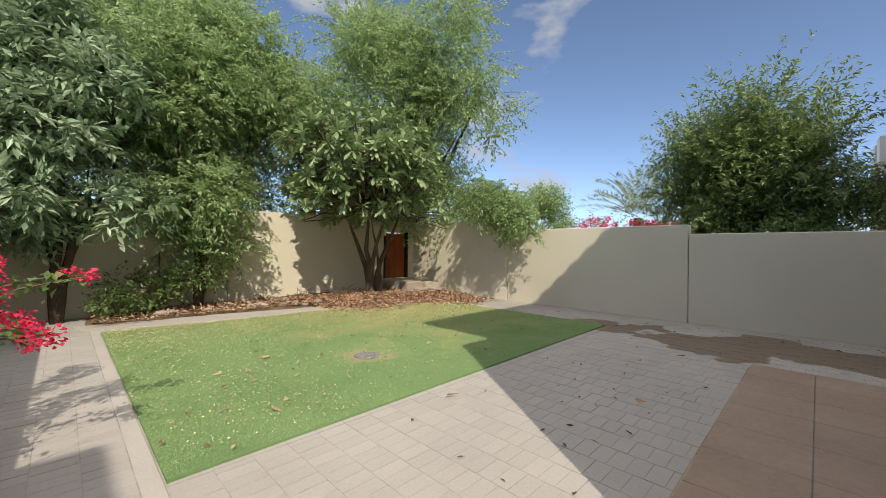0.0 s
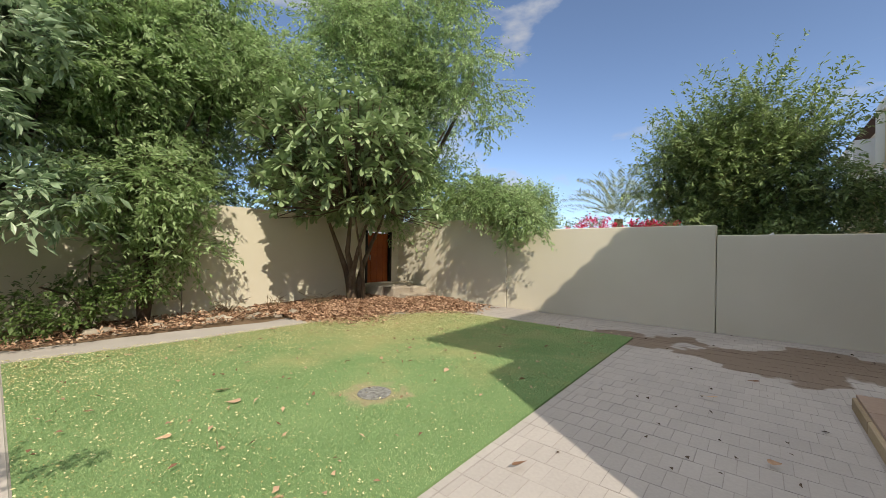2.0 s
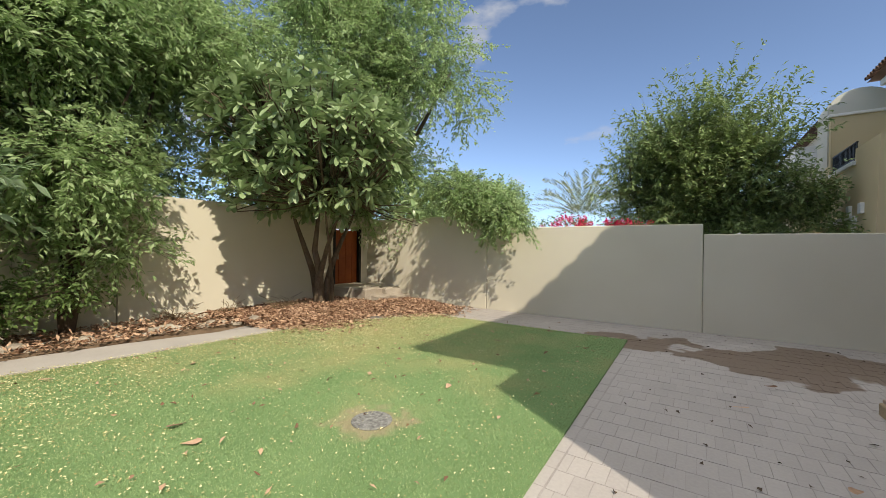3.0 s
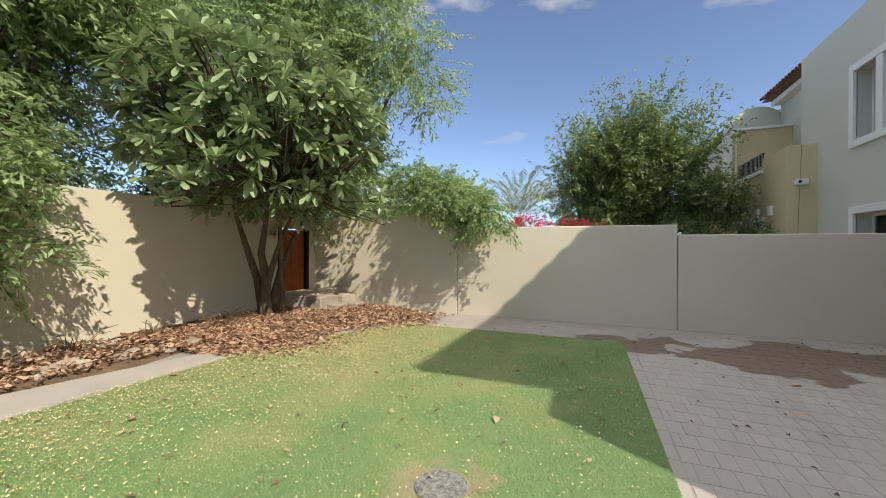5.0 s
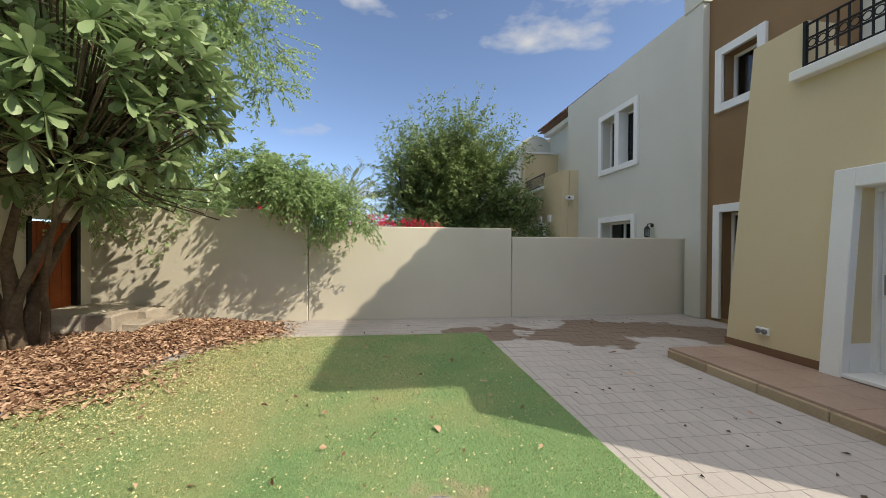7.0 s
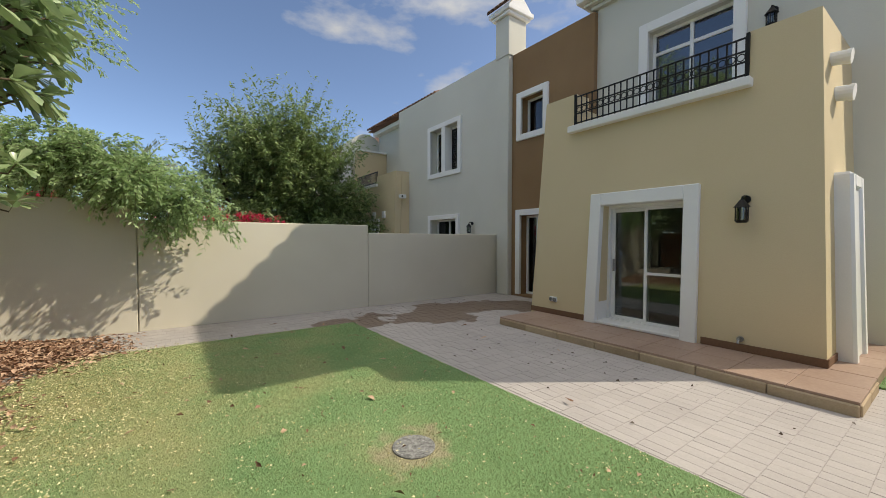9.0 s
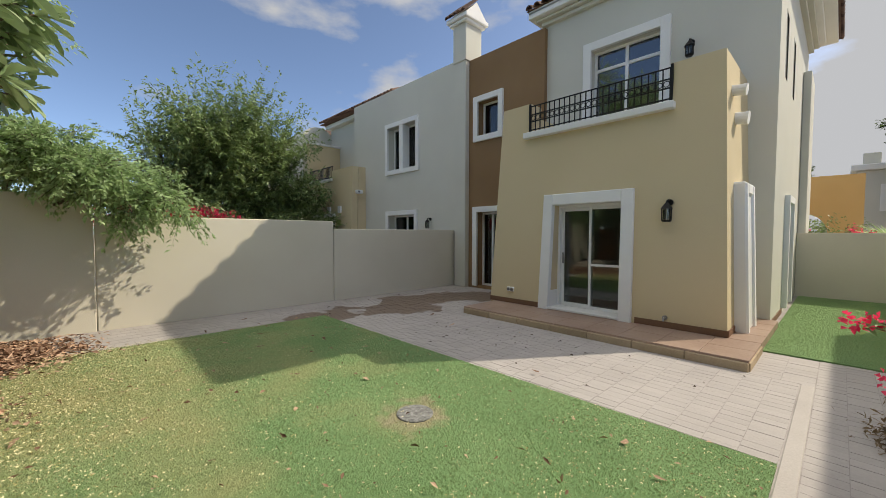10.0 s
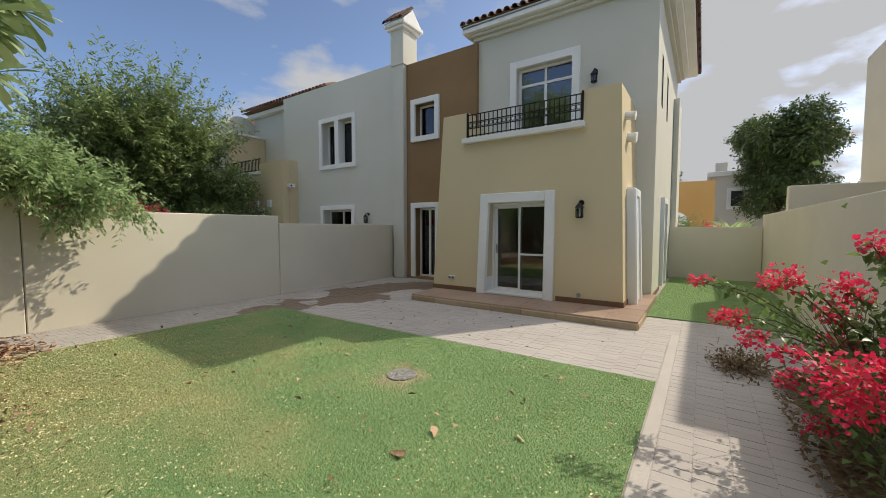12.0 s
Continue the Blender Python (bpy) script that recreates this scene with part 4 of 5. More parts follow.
# ---- things seen beyond the side lawn ----
arch = bmesh.new()
N_A = 14
AX = 10.5
outline = [(2.8, -0.05), (2.8, 3.25), (-0.1, 3.25), (-0.1, -0.05), (0.63, -0.05), (0.63, 1.53)] + \
          [(1.25 - 0.62 * math.cos(math.pi * k / N_A), 1.53 + 0.62 * math.sin(math.pi * k / N_A)) for k in range(1, N_A)] + [(1.87, 1.53), (1.87, -0.05)]
fv = [arch.verts.new((AX, y, z)) for y, z in outline]
f = arch.faces.new(fv)
ext = bmesh.ops.extrude_face_region(arch, geom=[f])
for g in ext["geom"]:
    if isinstance(g, bmesh.types.BMVert):
        g.co.x += 0.3
bmesh.ops.recalc_face_normals(arch, faces=arch.faces[:])
tagged(part("arched_wall", arch, M_ORANGE), "orange rendered wall with an arched opening", "wall", kind="structure")
bh = thing("distant_house", (24, -3, 0), "pale villa behind the side wall", "house")
part("wall", box((22, -3.6, 0), (30, -0.1, 4.6), 0.02), M_GREY, bh)
part("cornice", box((21.8, -3.8, 4.6), (30, 0.1, 4.9), 0.03), M_WHITE, bh)
part("chimney", box((22.4, -0.9, 4.9), (23.0, -0.3, 5.5), 0.02), M_GREY, bh)
bw = part("window", box((21.93, -1.9, 2.6), (22.1, -0.9, 3.9), 0.01), M_WHITE, bh, "white window surround")
part("pane", box((21.9, -1.7, 2.8), (21.94, -1.1, 3.7), 0), M_MESH, bw)
sh = thing("neighbour_house", (6, -4, 0), "cream villa behind the side garden wall", "house")
part("wall", box((2.6, -9, 0), (8.1, -3.2, 6.0), 0.05), M_WALL, sh)
part("stepped_wall", box((6.0, -3.2, 0), (6.3, -1.5, 2.55), 0.02), M_WALL, sh)
part("side_wall", box((2.2, -3.6, 0), (6.3, -3.21, 2.9), 0.02), M_WALL, sh)

# ---- trees and plants ----
def limbs(base, tips, r0, trunk_h, seed, sides=8, wander=0.12):
    """A forked trunk: tubes from the base through a fork to each tip."""
    rng = random.Random(seed)
    base = Vector(base)
    out = []
    for k, tip in enumerate(tips):
        tip = Vector(tip)
        fork = base + Vector((rng.uniform(-0.1, 0.1), rng.uniform(-0.1, 0.1), trunk_h * rng.uniform(0.8, 1.1)))
        pts, rad = [base + Vector((0, 0, -0.08))], [r0]
        for i in range(1, 7):
            t = i / 6
            p = base.lerp(fork, min(1, t * 2.2)) if t < 0.45 else fork.lerp(tip, (t - 0.45) / 0.55)
            p = p + Vector([rng.uniform(-wander, wander) for _ in range(3)]) * t
            pts.append(p)
            rad.append(r0 * (1 - t) ** 0.9 + 0.012)
        pts.append(tip)
        rad.append(0.008)
        out.append(tube(pts, rad, sides))
    return join(out)


def crown_points(blobs, count, seed, shell=0.55):
    """Points in a union of ellipsoids, thicker to the outside, broken up by noise into clumps with gaps."""
    rng = np.random.default_rng(seed)
    vol = np.array([b[3] * b[4] * b[5] for b in blobs]) ** 0.75
    pick = rng.choice(len(blobs), count, p=vol / vol.sum())
    b = np.array(blobs)[pick]
    d = rng.normal(0, 1, (count, 3))
    d /= np.linalg.norm(d, axis=1, keepdims=True)
    r = shell + (1 - shell) * rng.uniform(0, 1, count)
    r = np.where(rng.uniform(0, 1, count) < 0.25, rng.uniform(0, 1, count), r)
    p = b[:, :3] + d * r[:, None] * b[:, 3:6]
    return p, d


def sprays(blobs, n_sprays, per, seed, spread, out_bias=0.9, droop=0.15, length=0.5):
    """Twigs pointing outwards from the crown, each set with leaves along it."""
    rng = np.random.default_rng(seed)
    p, d = crown_points(blobs, n_sprays, seed)
    d = d * out_bias + rng.normal(0, 0.45, d.shape)
    d[:, 2] -= droop
    d /= np.linalg.norm(d, axis=1, keepdims=True)
    L = length * rng.uniform(0.5, 1.3, n_sprays)
    t = rng.uniform(0, 1, (n_sprays, per))
    c = p[:, None] + d[:, None] * (t * L[:, None])[..., None]
    c[..., 2] -= (t ** 2) * L[:, None] * droop
    c = c + rng.normal(0, spread, c.shape)
    side = np.cross(d, np.array([0, 0, 1.0]) + rng.normal(0, 0.5, d.shape))
    side /= np.linalg.norm(side, axis=1, keepdims=True) + 1e-9
    hand = np.where(rng.uniform(0, 1, (n_sprays, per)) < 0.5, -1.0, 1.0)
    ld = d[:, None] * 0.7 + side[:, None] * hand[..., None] * 0.8 + rng.normal(0, 0.3, c.shape)
    tw_a, tw_b = p, p + d * L[:, None]
    tw_b[:, 2] -= L * droop
    return c.reshape(-1, 3), ld.reshape(-1, 3), tw_a, tw_b


def twig_mesh(a, b, r=0.004):
    n = len(a)
    d = b - a
    s = np.cross(d, [0.3, 0.2, 1.0])
    s = s / (np.linalg.norm(s, axis=1, keepdims=True) + 1e-9) * r
    u = np.cross(d, s)
    u = u / (np.linalg.norm(u, axis=1, keepdims=True) + 1e-9) * r
    v = np.stack([a + s, a - s * 0.5 + u, a - s * 0.5 - u, b], 1).reshape(-1, 3)
    o = (np.arange(n) * 4)[:, None]
    f = np.concatenate([o + np.array([[0, 1, 3]]), o + np.array([[1, 2, 3]]), o + np.array([[2, 0, 3]])], 1).reshape(-1, 3)
    return v, f


def tree(name, label, base, tips, r0, trunk_h, blobs, n_sprays, per, leaf, material, bark, seed, droop=0.15, spray=0.5, spread=0.03, leaf_droop=0.2, category="tree"):
    t = thing(name, base, label, category)
    mesh("trunk", *limbs(base, tips, r0, trunk_h, seed), bark, t, smooth=True)
    c, d, a, b = sprays(blobs, n_sprays, per, seed, spread, 0.9, droop, spray)
    v, f = leaves(c, d, leaf[0], leaf[1], leaf_droop, 0.35, seed)
    np_mesh("crown", v, f, material, t)
    v, f = twig_mesh(a, b)
    np_mesh("twig_mass", v, f, bark, t)
    return t


def clump_blobs(centre, radii, n, r, seed):
    """Smaller clumps spread through a large ellipsoid, so that the outline is uneven."""
    rng = random.Random(seed)
    out = []
    while len(out) < n:
        p = [rng.uniform(-1, 1) for _ in range(3)]
        if sum(c * c for c in p) > 1:
            continue
        k = r * rng.uniform(0.6, 1.3)
        out.append((centre[0] + p[0] * radii[0], centre[1] + p[1] * radii[1], centre[2] + p[2] * radii[2], k, k, k * 0.75))
    return out


# plumeria in the corner
pl = thing("plumeria_tree", (-8.75, 6.1, 0.05), "multi-stemmed plumeria with rosettes of long glossy leaves", "tree")
rngq = random.Random(11)
ros = []
while len(ros) < 400:
    p = Vector([rngq.uniform(-1, 1) for _ in range(3)])
    if 0.55 < p.length < 1.0:
        q = Vector((-7.8 + p.x * 1.85, 5.15 + p.y * 1.95, 3.2 + p.z * 1.35))
        if q.z > 1.95 + 0.3 * rngq.random():
            ros.append((q, Vector((p.x, p.y, p.z * 0.7 + 0.25)).normalized()))
while len(ros) < 540:
    p = Vector([rngq.uniform(-1, 1) for _ in range(3)])
    if p.length < 0.95 and p.z < 0.35:
        q = Vector((-7.9 + p.x * 1.75, 5.2 + p.y * 1.85, 2.9 + p.z * 1.25))
        if q.z > 1.8 + 0.25 * rngq.random():
            ros.append((q, Vector((p.x + 0.35, p.y - 0.45, p.z * 0.4 + 0.3)).normalized()))
for q in ((-7.0, 7.2, 2.0), (-6.8, 6.9, 2.15), (-7.3, 6.9, 2.0), (-6.95, 3.7, 2.35), (-7.55, 3.5, 2.3), (-8.0, 3.7, 2.2), (-7.3, 3.55, 2.1), (-7.7, 3.7, 1.95), (-8.2, 3.9, 2.0), (-7.2, 3.9, 2.25), (-7.5, 3.4, 2.45), (-6.7, 7.0, 1.9), (-7.1, 6.6, 2.1), (-6.6, 6.6, 2.3), (-6.3, 4.1, 2.9), (-6.25, 4.4, 3.3)):
    ros.append((Vector(q), Vector((0.4, -0.3, 0.6)).normalized()))
stems = [limbs((-8.75 + dx, 6.1 + dy, 0.06), [tips], r, 0.6, 30 + i, 8, 0.08) for i, (dx, dy, r, tips) in enumerate([
    (0, 0, 0.13, (-8.3, 5.6, 2.4)), (-0.12, 0.1, 0.11, (-8.7, 5.2, 2.5)), (0.12, -0.05, 0.09, (-7.7, 6.0, 2.3)), (0.05, 0.14, 0.09, (-8.2, 6.8, 2.5)), (0.25, 0.1, 0.045, (-7.6, 5.3, 2.2))])]
hubs = [Vector(h) for h in ((-8.3, 5.6, 2.4), (-8.7, 5.2, 2.5), (-7.7, 6.0, 2.3), (-8.2, 6.8, 2.5), (-7.6, 5.3, 2.2))]
mesh("trunk", *join(stems), M_BARK, pl, smooth=True)
brs = []
for q, d in ros:
    h = min(hubs, key=lambda k: (k - q).length)
    m1 = h.lerp(q - d * 0.1, 0.5) + Vector((0, 0, -0.1))
    brs.append(tube([h, m1, q - d * 0.15, q], [0.016, 0.012, 0.010, 0.010], 5))
mesh("branchwork", *join(brs), M_BARK, pl, smooth=True)
rn = np.random.default_rng(12)
cs, ds = [], []
for q, d in ros:
    a, b = np.array(d.orthogonal().normalized()), None
    b = np.cross(np.array(d), a)
    k = rn.integers(11, 17)
    for i in range(k):
        t = i * 2.4
        s = 0.35 + 0.65 * rn.uniform()
        dd = np.array(d) * (0.9 - 0.75 * s) + (a * math.cos(t) + b * math.sin(t)) * s
        cs.append(np.array(q) + np.array(d) * rn.uniform(-0.06, 0.02))
        ds.append(dd)


def blade_leaves(c, d, L0, W0, seed, droop=0.3):
    """Long obovate leaves of twelve triangles with a folded midrib."""
    rng = np.random.default_rng(seed)
    n = len(c)
    c, d = np.asarray(c), np.asarray(d)
    d = d / np.linalg.norm(d, axis=1, keepdims=True)
    side = np.cross(d, np.array([0, 0, 1.0]) + rng.normal(0, 0.2, (n, 3)))
    side /= np.linalg.norm(side, axis=1, keepdims=True) + 1e-9
    nor = np.cross(side, d)
    L = (L0 * rng.uniform(0.65, 1.2, n))[:, None]
    W = (W0 * rng.uniform(0.8, 1.2, n))[:, None]
    dr = (droop * rng.uniform(0.3, 1.5, n))[:, None]
    rows = []
    for t, w in ((0.0, 0.06), (0.35, 0.27), (0.72, 0.5), (0.92, 0.38), (1.0, 0.08)):
        m = c + d * L * t - np.array([0, 0, 1.0]) * L * dr * t * t
        rows.append(np.stack([m + side * W * w + nor * W * w * 0.22, m, m - side * W * w + nor * W * w * 0.22], 1))
    v = np.stack(rows, 1).reshape(-1, 3)
    o = (np.arange(n) * 15)[:, None]
    fs = []
    for r in range(4):
        for s in range(2):
            i = r * 3 + s
            fs.append(o + np.array([[i, i + 1, i + 4, i + 3]]))
    return v, np.concatenate(fs, 1).reshape(-1, 4)


v, f = blade_leaves(cs, ds, 0.245, 0.085, 13, 0.2)
np_mesh("crown", v, f, M_L_PLUM, pl, "rosettes of long green leaves")

# tall fine-leaved tree behind the corner, with branches hanging over the wall
blobs = clump_blobs((-9.8, 7.3, 5.6), (2.3, 2.3, 3.2), 38, 0.65, 41) + clump_blobs((-8.9, 8.2, 7.7), (1.9, 1.8, 1.8), 20, 0.5, 46) + clump_blobs((-7.5, 8.6, 5.4), (1.0, 0.9, 2.1), 12, 0.4, 42) + clump_blobs((-8.6, 8.6, 3.0), (1.2, 0.5, 0.8), 8, 0.5, 45)
tree("feathery_tree", "tall light-green fine-leaved tree overhanging the corner", (-10.3, 8.9, -0.06), [(-9, 7.5, 5.8), (-8.2, 8.3, 6.8), (-10, 6.8, 5.5), (-7, 8.5, 5.6), (-10.5, 8.5, 6.6), (-7.7, 8.2, 4.6), (-8.8, 8.0, 9.0)],
     0.2, 2.4, blobs, 5400, 30, (0.095, 0.038), M_L_FINE, M_BARK2, 43, 0.12, 0.95, 0.014)
blobs = [(-6.1, 7.9, 2.62, 0.5, 0.4, 0.3), (-5.65, 7.75, 2.4, 0.5, 0.4, 0.28), (-5.25, 7.65, 2.2, 0.4, 0.35, 0.22), (-4.9, 7.4, 2.05, 0.35, 0.3, 0.16), (-5.7, 7.3, 2.35, 0.35, 0.3, 0.22), (-5.9, 8.4, 2.45, 0.6, 0.5, 0.3), (-6.7, 8.2, 2.75, 0.6, 0.5, 0.35),
         (-5.35, 7.55, 1.72, 0.1, 0.1, 0.24), (-5.2, 7.5, 1.95, 0.2, 0.2, 0.2), (-4.6, 7.35, 1.78, 0.2, 0.16, 0.12)]
tree("overhanging_shrub", "bright green fine-leaved branches hanging over the wall", (-6.9, 8.9, -0.06), [(-6.2, 8.2, 2.5), (-5.5, 7.7, 2.2), (-6.8, 8.6, 2.7)],
     0.05, 1.6, blobs, 1150, 22, (0.07, 0.032), M_L_FINE, M_BARK2, 44, 0.3, 0.36, 0.012)

# fine-leaved tree in the middle of the west bed and broad-leaved tree beside it
blobs = clump_blobs((-9.2, 1.7, 3.8), (1.2, 1.0, 2.2), 34, 0.55, 51) + clump_blobs((-9.5, 3.2, 4.9), (1.0, 1.4, 1.5), 16, 0.6, 54) + clump_blobs((-8.8, 2.1, 1.5), (0.4, 0.6, 0.6), 6, 0.35, 52)
tree("fine_leaved_tree", "leafy green tree with thin stems in the bed", (-8.95, 2.1, 0.0), [(-9.2, 2.3, 4.5), (-8.8, 2.9, 4.0), (-9.5, 3.4, 4.6), (-8.7, 1.7, 3.6), (-8.7, 2.3, 2.2)],
     0.07, 1.0, blobs, 3400, 30, (0.095, 0.036), M_L_FINE, M_BARK2, 53, 0.15, 0.7, 0.02)
blobs = clump_blobs((-8.5, 0.1, 3.2), (1.0, 1.2, 2.0), 28, 0.55, 61)
tree("broad_leaved_tree", "dense dark green tree with broad pointed leaves", (-8.9, 0.1, 0.0), [(-8.6, 0.3, 3.6), (-8.4, -0.4, 3.0), (-8.8, 1.0, 3.4), (-8.2, 0.5, 2.4)],
     0.08, 0.9, blobs, 2300, 12, (0.17, 0.056), M_L_BIG, M_BARK2, 62, 0.05, 0.34, 0.03, 0.18)
blobs = clump_blobs((-10.9, 2.0, 5.0), (1.5, 3.5, 2.4), 40, 0.85, 66)
tree("boundary_tree", "large light-green tree behind the garden wall", (-11.2, 3.2, -0.06), [(-10.8, 2.6, 6.4), (-10.6, 4.4, 5.9), (-11, 1.2, 5.6)],
     0.2, 2.5, blobs, 4200, 24, (0.11, 0.042), M_L_FINE, M_BARK2, 67, 0.25, 0.6, 0.04)
blobs = clump_blobs((-8.6, 1.5, 0.55), (0.35, 1.1, 0.35), 9, 0.25, 71)
tree("low_shrub", "low leafy shrub at the edge of the bed", (-8.6, 1.4, 0.02), [(-8.5, 1.0, 0.8), (-8.5, 1.9, 0.8), (-8.8, 1.5, 1.1)],
     0.02, 0.2, blobs, 260, 10, (0.07, 0.04), M_L_BOUG, M_BARK2, 72, 0.1, 0.25, 0.03, 0.2, "shrub")

blobs = clump_blobs((-10.3, 5.2, 2.6), (0.5, 3.2, 0.7), 22, 0.45, 76)
tree("boundary_shrub", "leafy hedge rising behind the garden wall", (-10.4, 5.0, -0.06), [(-10.3, 3.2, 2.8), (-10.3, 5.0, 3.0), (-10.3, 7.0, 2.8)],
     0.06, 1.0, blobs, 1500, 14, (0.09, 0.045), M_L_FINE, M_BARK2, 77, 0.1, 0.4, 0.04, 0.2, "shrub")

# dead twiggy plants at the foot of the wall
for k, (x, y) in enumerate([(-8.9, 4.2), (-8.7, 5.3), (-9.0, 3.4), (-8.6, 5.0)]):
    rngt = random.Random(80 + k)
    ch = []
    for i in range(22):
        a = rngt.uniform(0, 6.28)
        l = rngt.uniform(0.15, 0.4)
        p0 = Vector((x + rngt.uniform(-0.08, 0.08), y + rngt.uniform(-0.08, 0.08), 0.05))
        p2 = p0 + Vector((math.cos(a) * l, math.sin(a) * l, l * rngt.uniform(0.2, 0.9)))
        ch.append(tube([p0, (p0 + p2) / 2 + Vector((0, 0, 0.08)), p2], [0.006, 0.005, 0.003], 4))
    tagged(mesh("dry_plant", *join(ch), M_L_DRY), "dry leafless twigs at the wall foot", "dead plant")

# trees beyond the wall
for k, (c, top, tips) in enumerate([((-1.3, 15.4, 3.5), 1, [(-1.2, 15.5, 6.2), (-0.2, 15.2, 5.0), (-2.0, 15.0, 5.3)]), ((-3.2, 16.3, 3.6), 1, [(-3.0, 16.4, 6.2), (-4.0, 15.8, 5.0), (-2.0, 16.2, 5.4)])]):
    blobs = clump_blobs(c, (1.55, 1.2, 2.3), 24, 0.6, 90 + k)
    tree("boundary_tree", "dark green feathery tree behind the garden wall", (c[0], c[1], -0.06), tips, 0.16, 1.6, blobs, 1150, 30, (0.165, 0.05), M_L_DARK, M_BARK2, 92 + k, -0.25, 1.25, 0.02)
blobs = clump_blobs((-0.4, 14.8, 1.9), (2.2, 1.0, 1.4), 22, 0.6, 96)
tree("hedge_shrub", "dense dark shrub below the boundary trees", (-0.6, 14.8, -0.06), [(-1.6, 14.6, 2.2), (0.6, 14.8, 2.2), (-0.6, 14.6, 2.6)], 0.05, 0.6, blobs, 2200, 12, (0.12, 0.055), M_L_DARK, M_BARK2, 97, 0.1, 0.4, 0.05, 0.2, "shrub")
for k, (c, rr, n) in enumerate([((-8.4, 14.2, 2.6), (1.5, 0.9, 1.1), 12), ((-10.8, 14.5, 2.5), (1.4, 0.9, 1.0), 9), ((-13.5, 16, 2.8), (2.2, 1.2, 1.4), 10)]):
    blobs = clump_blobs(c, rr, n, 0.55, 100 + k)
    tree("garden_shrub", "rounded green shrub in the garden beyond the wall", (c[0], c[1], -0.06), [(c[0], c[1], 3.0), (c[0] + 0.6, c[1], 2.6)], 0.06, 0.8, blobs, 900, 13, (0.11, 0.05), M_L_FINE, M_BARK2, 103 + k, 0.1, 0.4, 0.05, 0.2, "shrub")


def boug(name, label, base, blobs, n_bunch, n_green, seed, bract=0.055):
    t = thing(name, base, label, "shrub")
    rng = np.random.default_rng(seed)
    c, d, a, b = sprays(blobs, n_green, 12, seed, 0.03, 0.9, 0.1, 0.4)
    v, f = leaves(c, d, 0.06, 0.04, 0.2, 0.35, seed)
    np_mesh("foliage", v, f, M_L_BOUG, t)
    p, dd = crown_points(blobs, n_bunch, seed + 1, 0.85)
    k = 26
    r = rng.uniform(0.05, 0.12, n_bunch)
    q = p[:, None] + rng.normal(0, 1, (n_bunch, k, 3)) * r[:, None, None] * 0.6
    fd = rng.normal(0, 1, (n_bunch * k, 3))
    v, f = leaves(q.reshape(-1, 3), fd, bract, bract * 0.8, 0.1, 0.3, seed + 2)
    np_mesh("bract_mass", v, f, M_RED, t, "clusters of magenta-red bracts")
    ch = []
    rr = random.Random(seed)
    for i in range(26):
        s = p[rr.randrange(n_bunch)]
        m = Vector(base).lerp(Vector(s), 0.5) + Vector((rr.uniform(-0.15, 0.15), rr.uniform(-0.1, 0.1), 0.15))
        ch.append(tube([base, m, s], [0.016, 0.01, 0.004], 5))
    mesh("stemwork", *join(ch), M_BARK, t)
    return t


boug("bougainvillea", "red bougainvillea shrub showing above the wall", (-4.6, 11.4, -0.06), [(-4.6, 11.4, 1.9, 1.2, 0.5, 0.35), (-3.4, 11.6, 1.75, 0.8, 0.5, 0.35)], 120, 160, 111)
boug("bougainvillea", "red bougainvillea shrub showing above the wall", (-6.9, 9.4, -0.06), [(-6.9, 9.4, 1.95, 0.5, 0.4, 0.3)], 30, 60, 114)
nb = thing("bougainvillea", (-3.3, -0.75, 0.03), "sprawling bougainvillea with bright magenta-red bracts", "shrub")
rngb = random.Random(121)
rnb = np.random.default_rng(122)
bunches = []
for (x, y, z, r) in [(-3.22, 0.27, 1.10, 0.045), (-3.3, 0.2, 1.12, 0.04), (-3.0, 0.08, 0.80, 0.085), (-3.12, 0.0, 0.84, 0.06), (-3.53, -0.2, 1.19, 0.09), (-3.45, -0.12, 1.15, 0.06), (-3.63, -0.04, 0.81, 0.075),
                     (-3.9, -0.14, 0.80, 0.06), (-4.6, -0.25, 0.91, 0.12), (-4.62, -0.36, 0.98, 0.08), (-4.5, -0.3, 0.78, 0.09), (-3.42, -0.5, 1.14, 0.10),
                     (-3.95, -0.45, 1.43, 0.05), (-3.85, -0.5, 1.4, 0.045), (-3.2, -0.3, 0.44, 0.08), (-3.49, -0.4, 0.27, 0.07), (-3.2, -0.5, 0.95, 0.09), (-3.7, -0.7, 0.85, 0.1),
                     (-3.1, -0.55, 0.7, 0.1), (-2.6, -0.6, 0.8, 0.07)]:
    bunches.append((Vector((x, y, z)), r))
cb, db = [], []
for c, r in bunches:
    for i in range(int(230 * (r / 0.12) ** 2)):
        o = np.clip(rnb.normal(0, 0.5, 3), -1.0, 1.0) * r * np.array([1.3, 1, 0.8])
        cb.append(np.array(c) + o)
        db.append(o / (np.linalg.norm(o) + 1e-6) + rnb.normal(0, 0.6, 3))
v, f = leaves(np.array(cb), np.array(db), 0.027, 0.03, 0.05, 0.3, 123, 0.25)
np_mesh("bract_mass", v, f, M_RED, nb, "papery magenta-red bracts")
ch, gl, gd = [], [], []
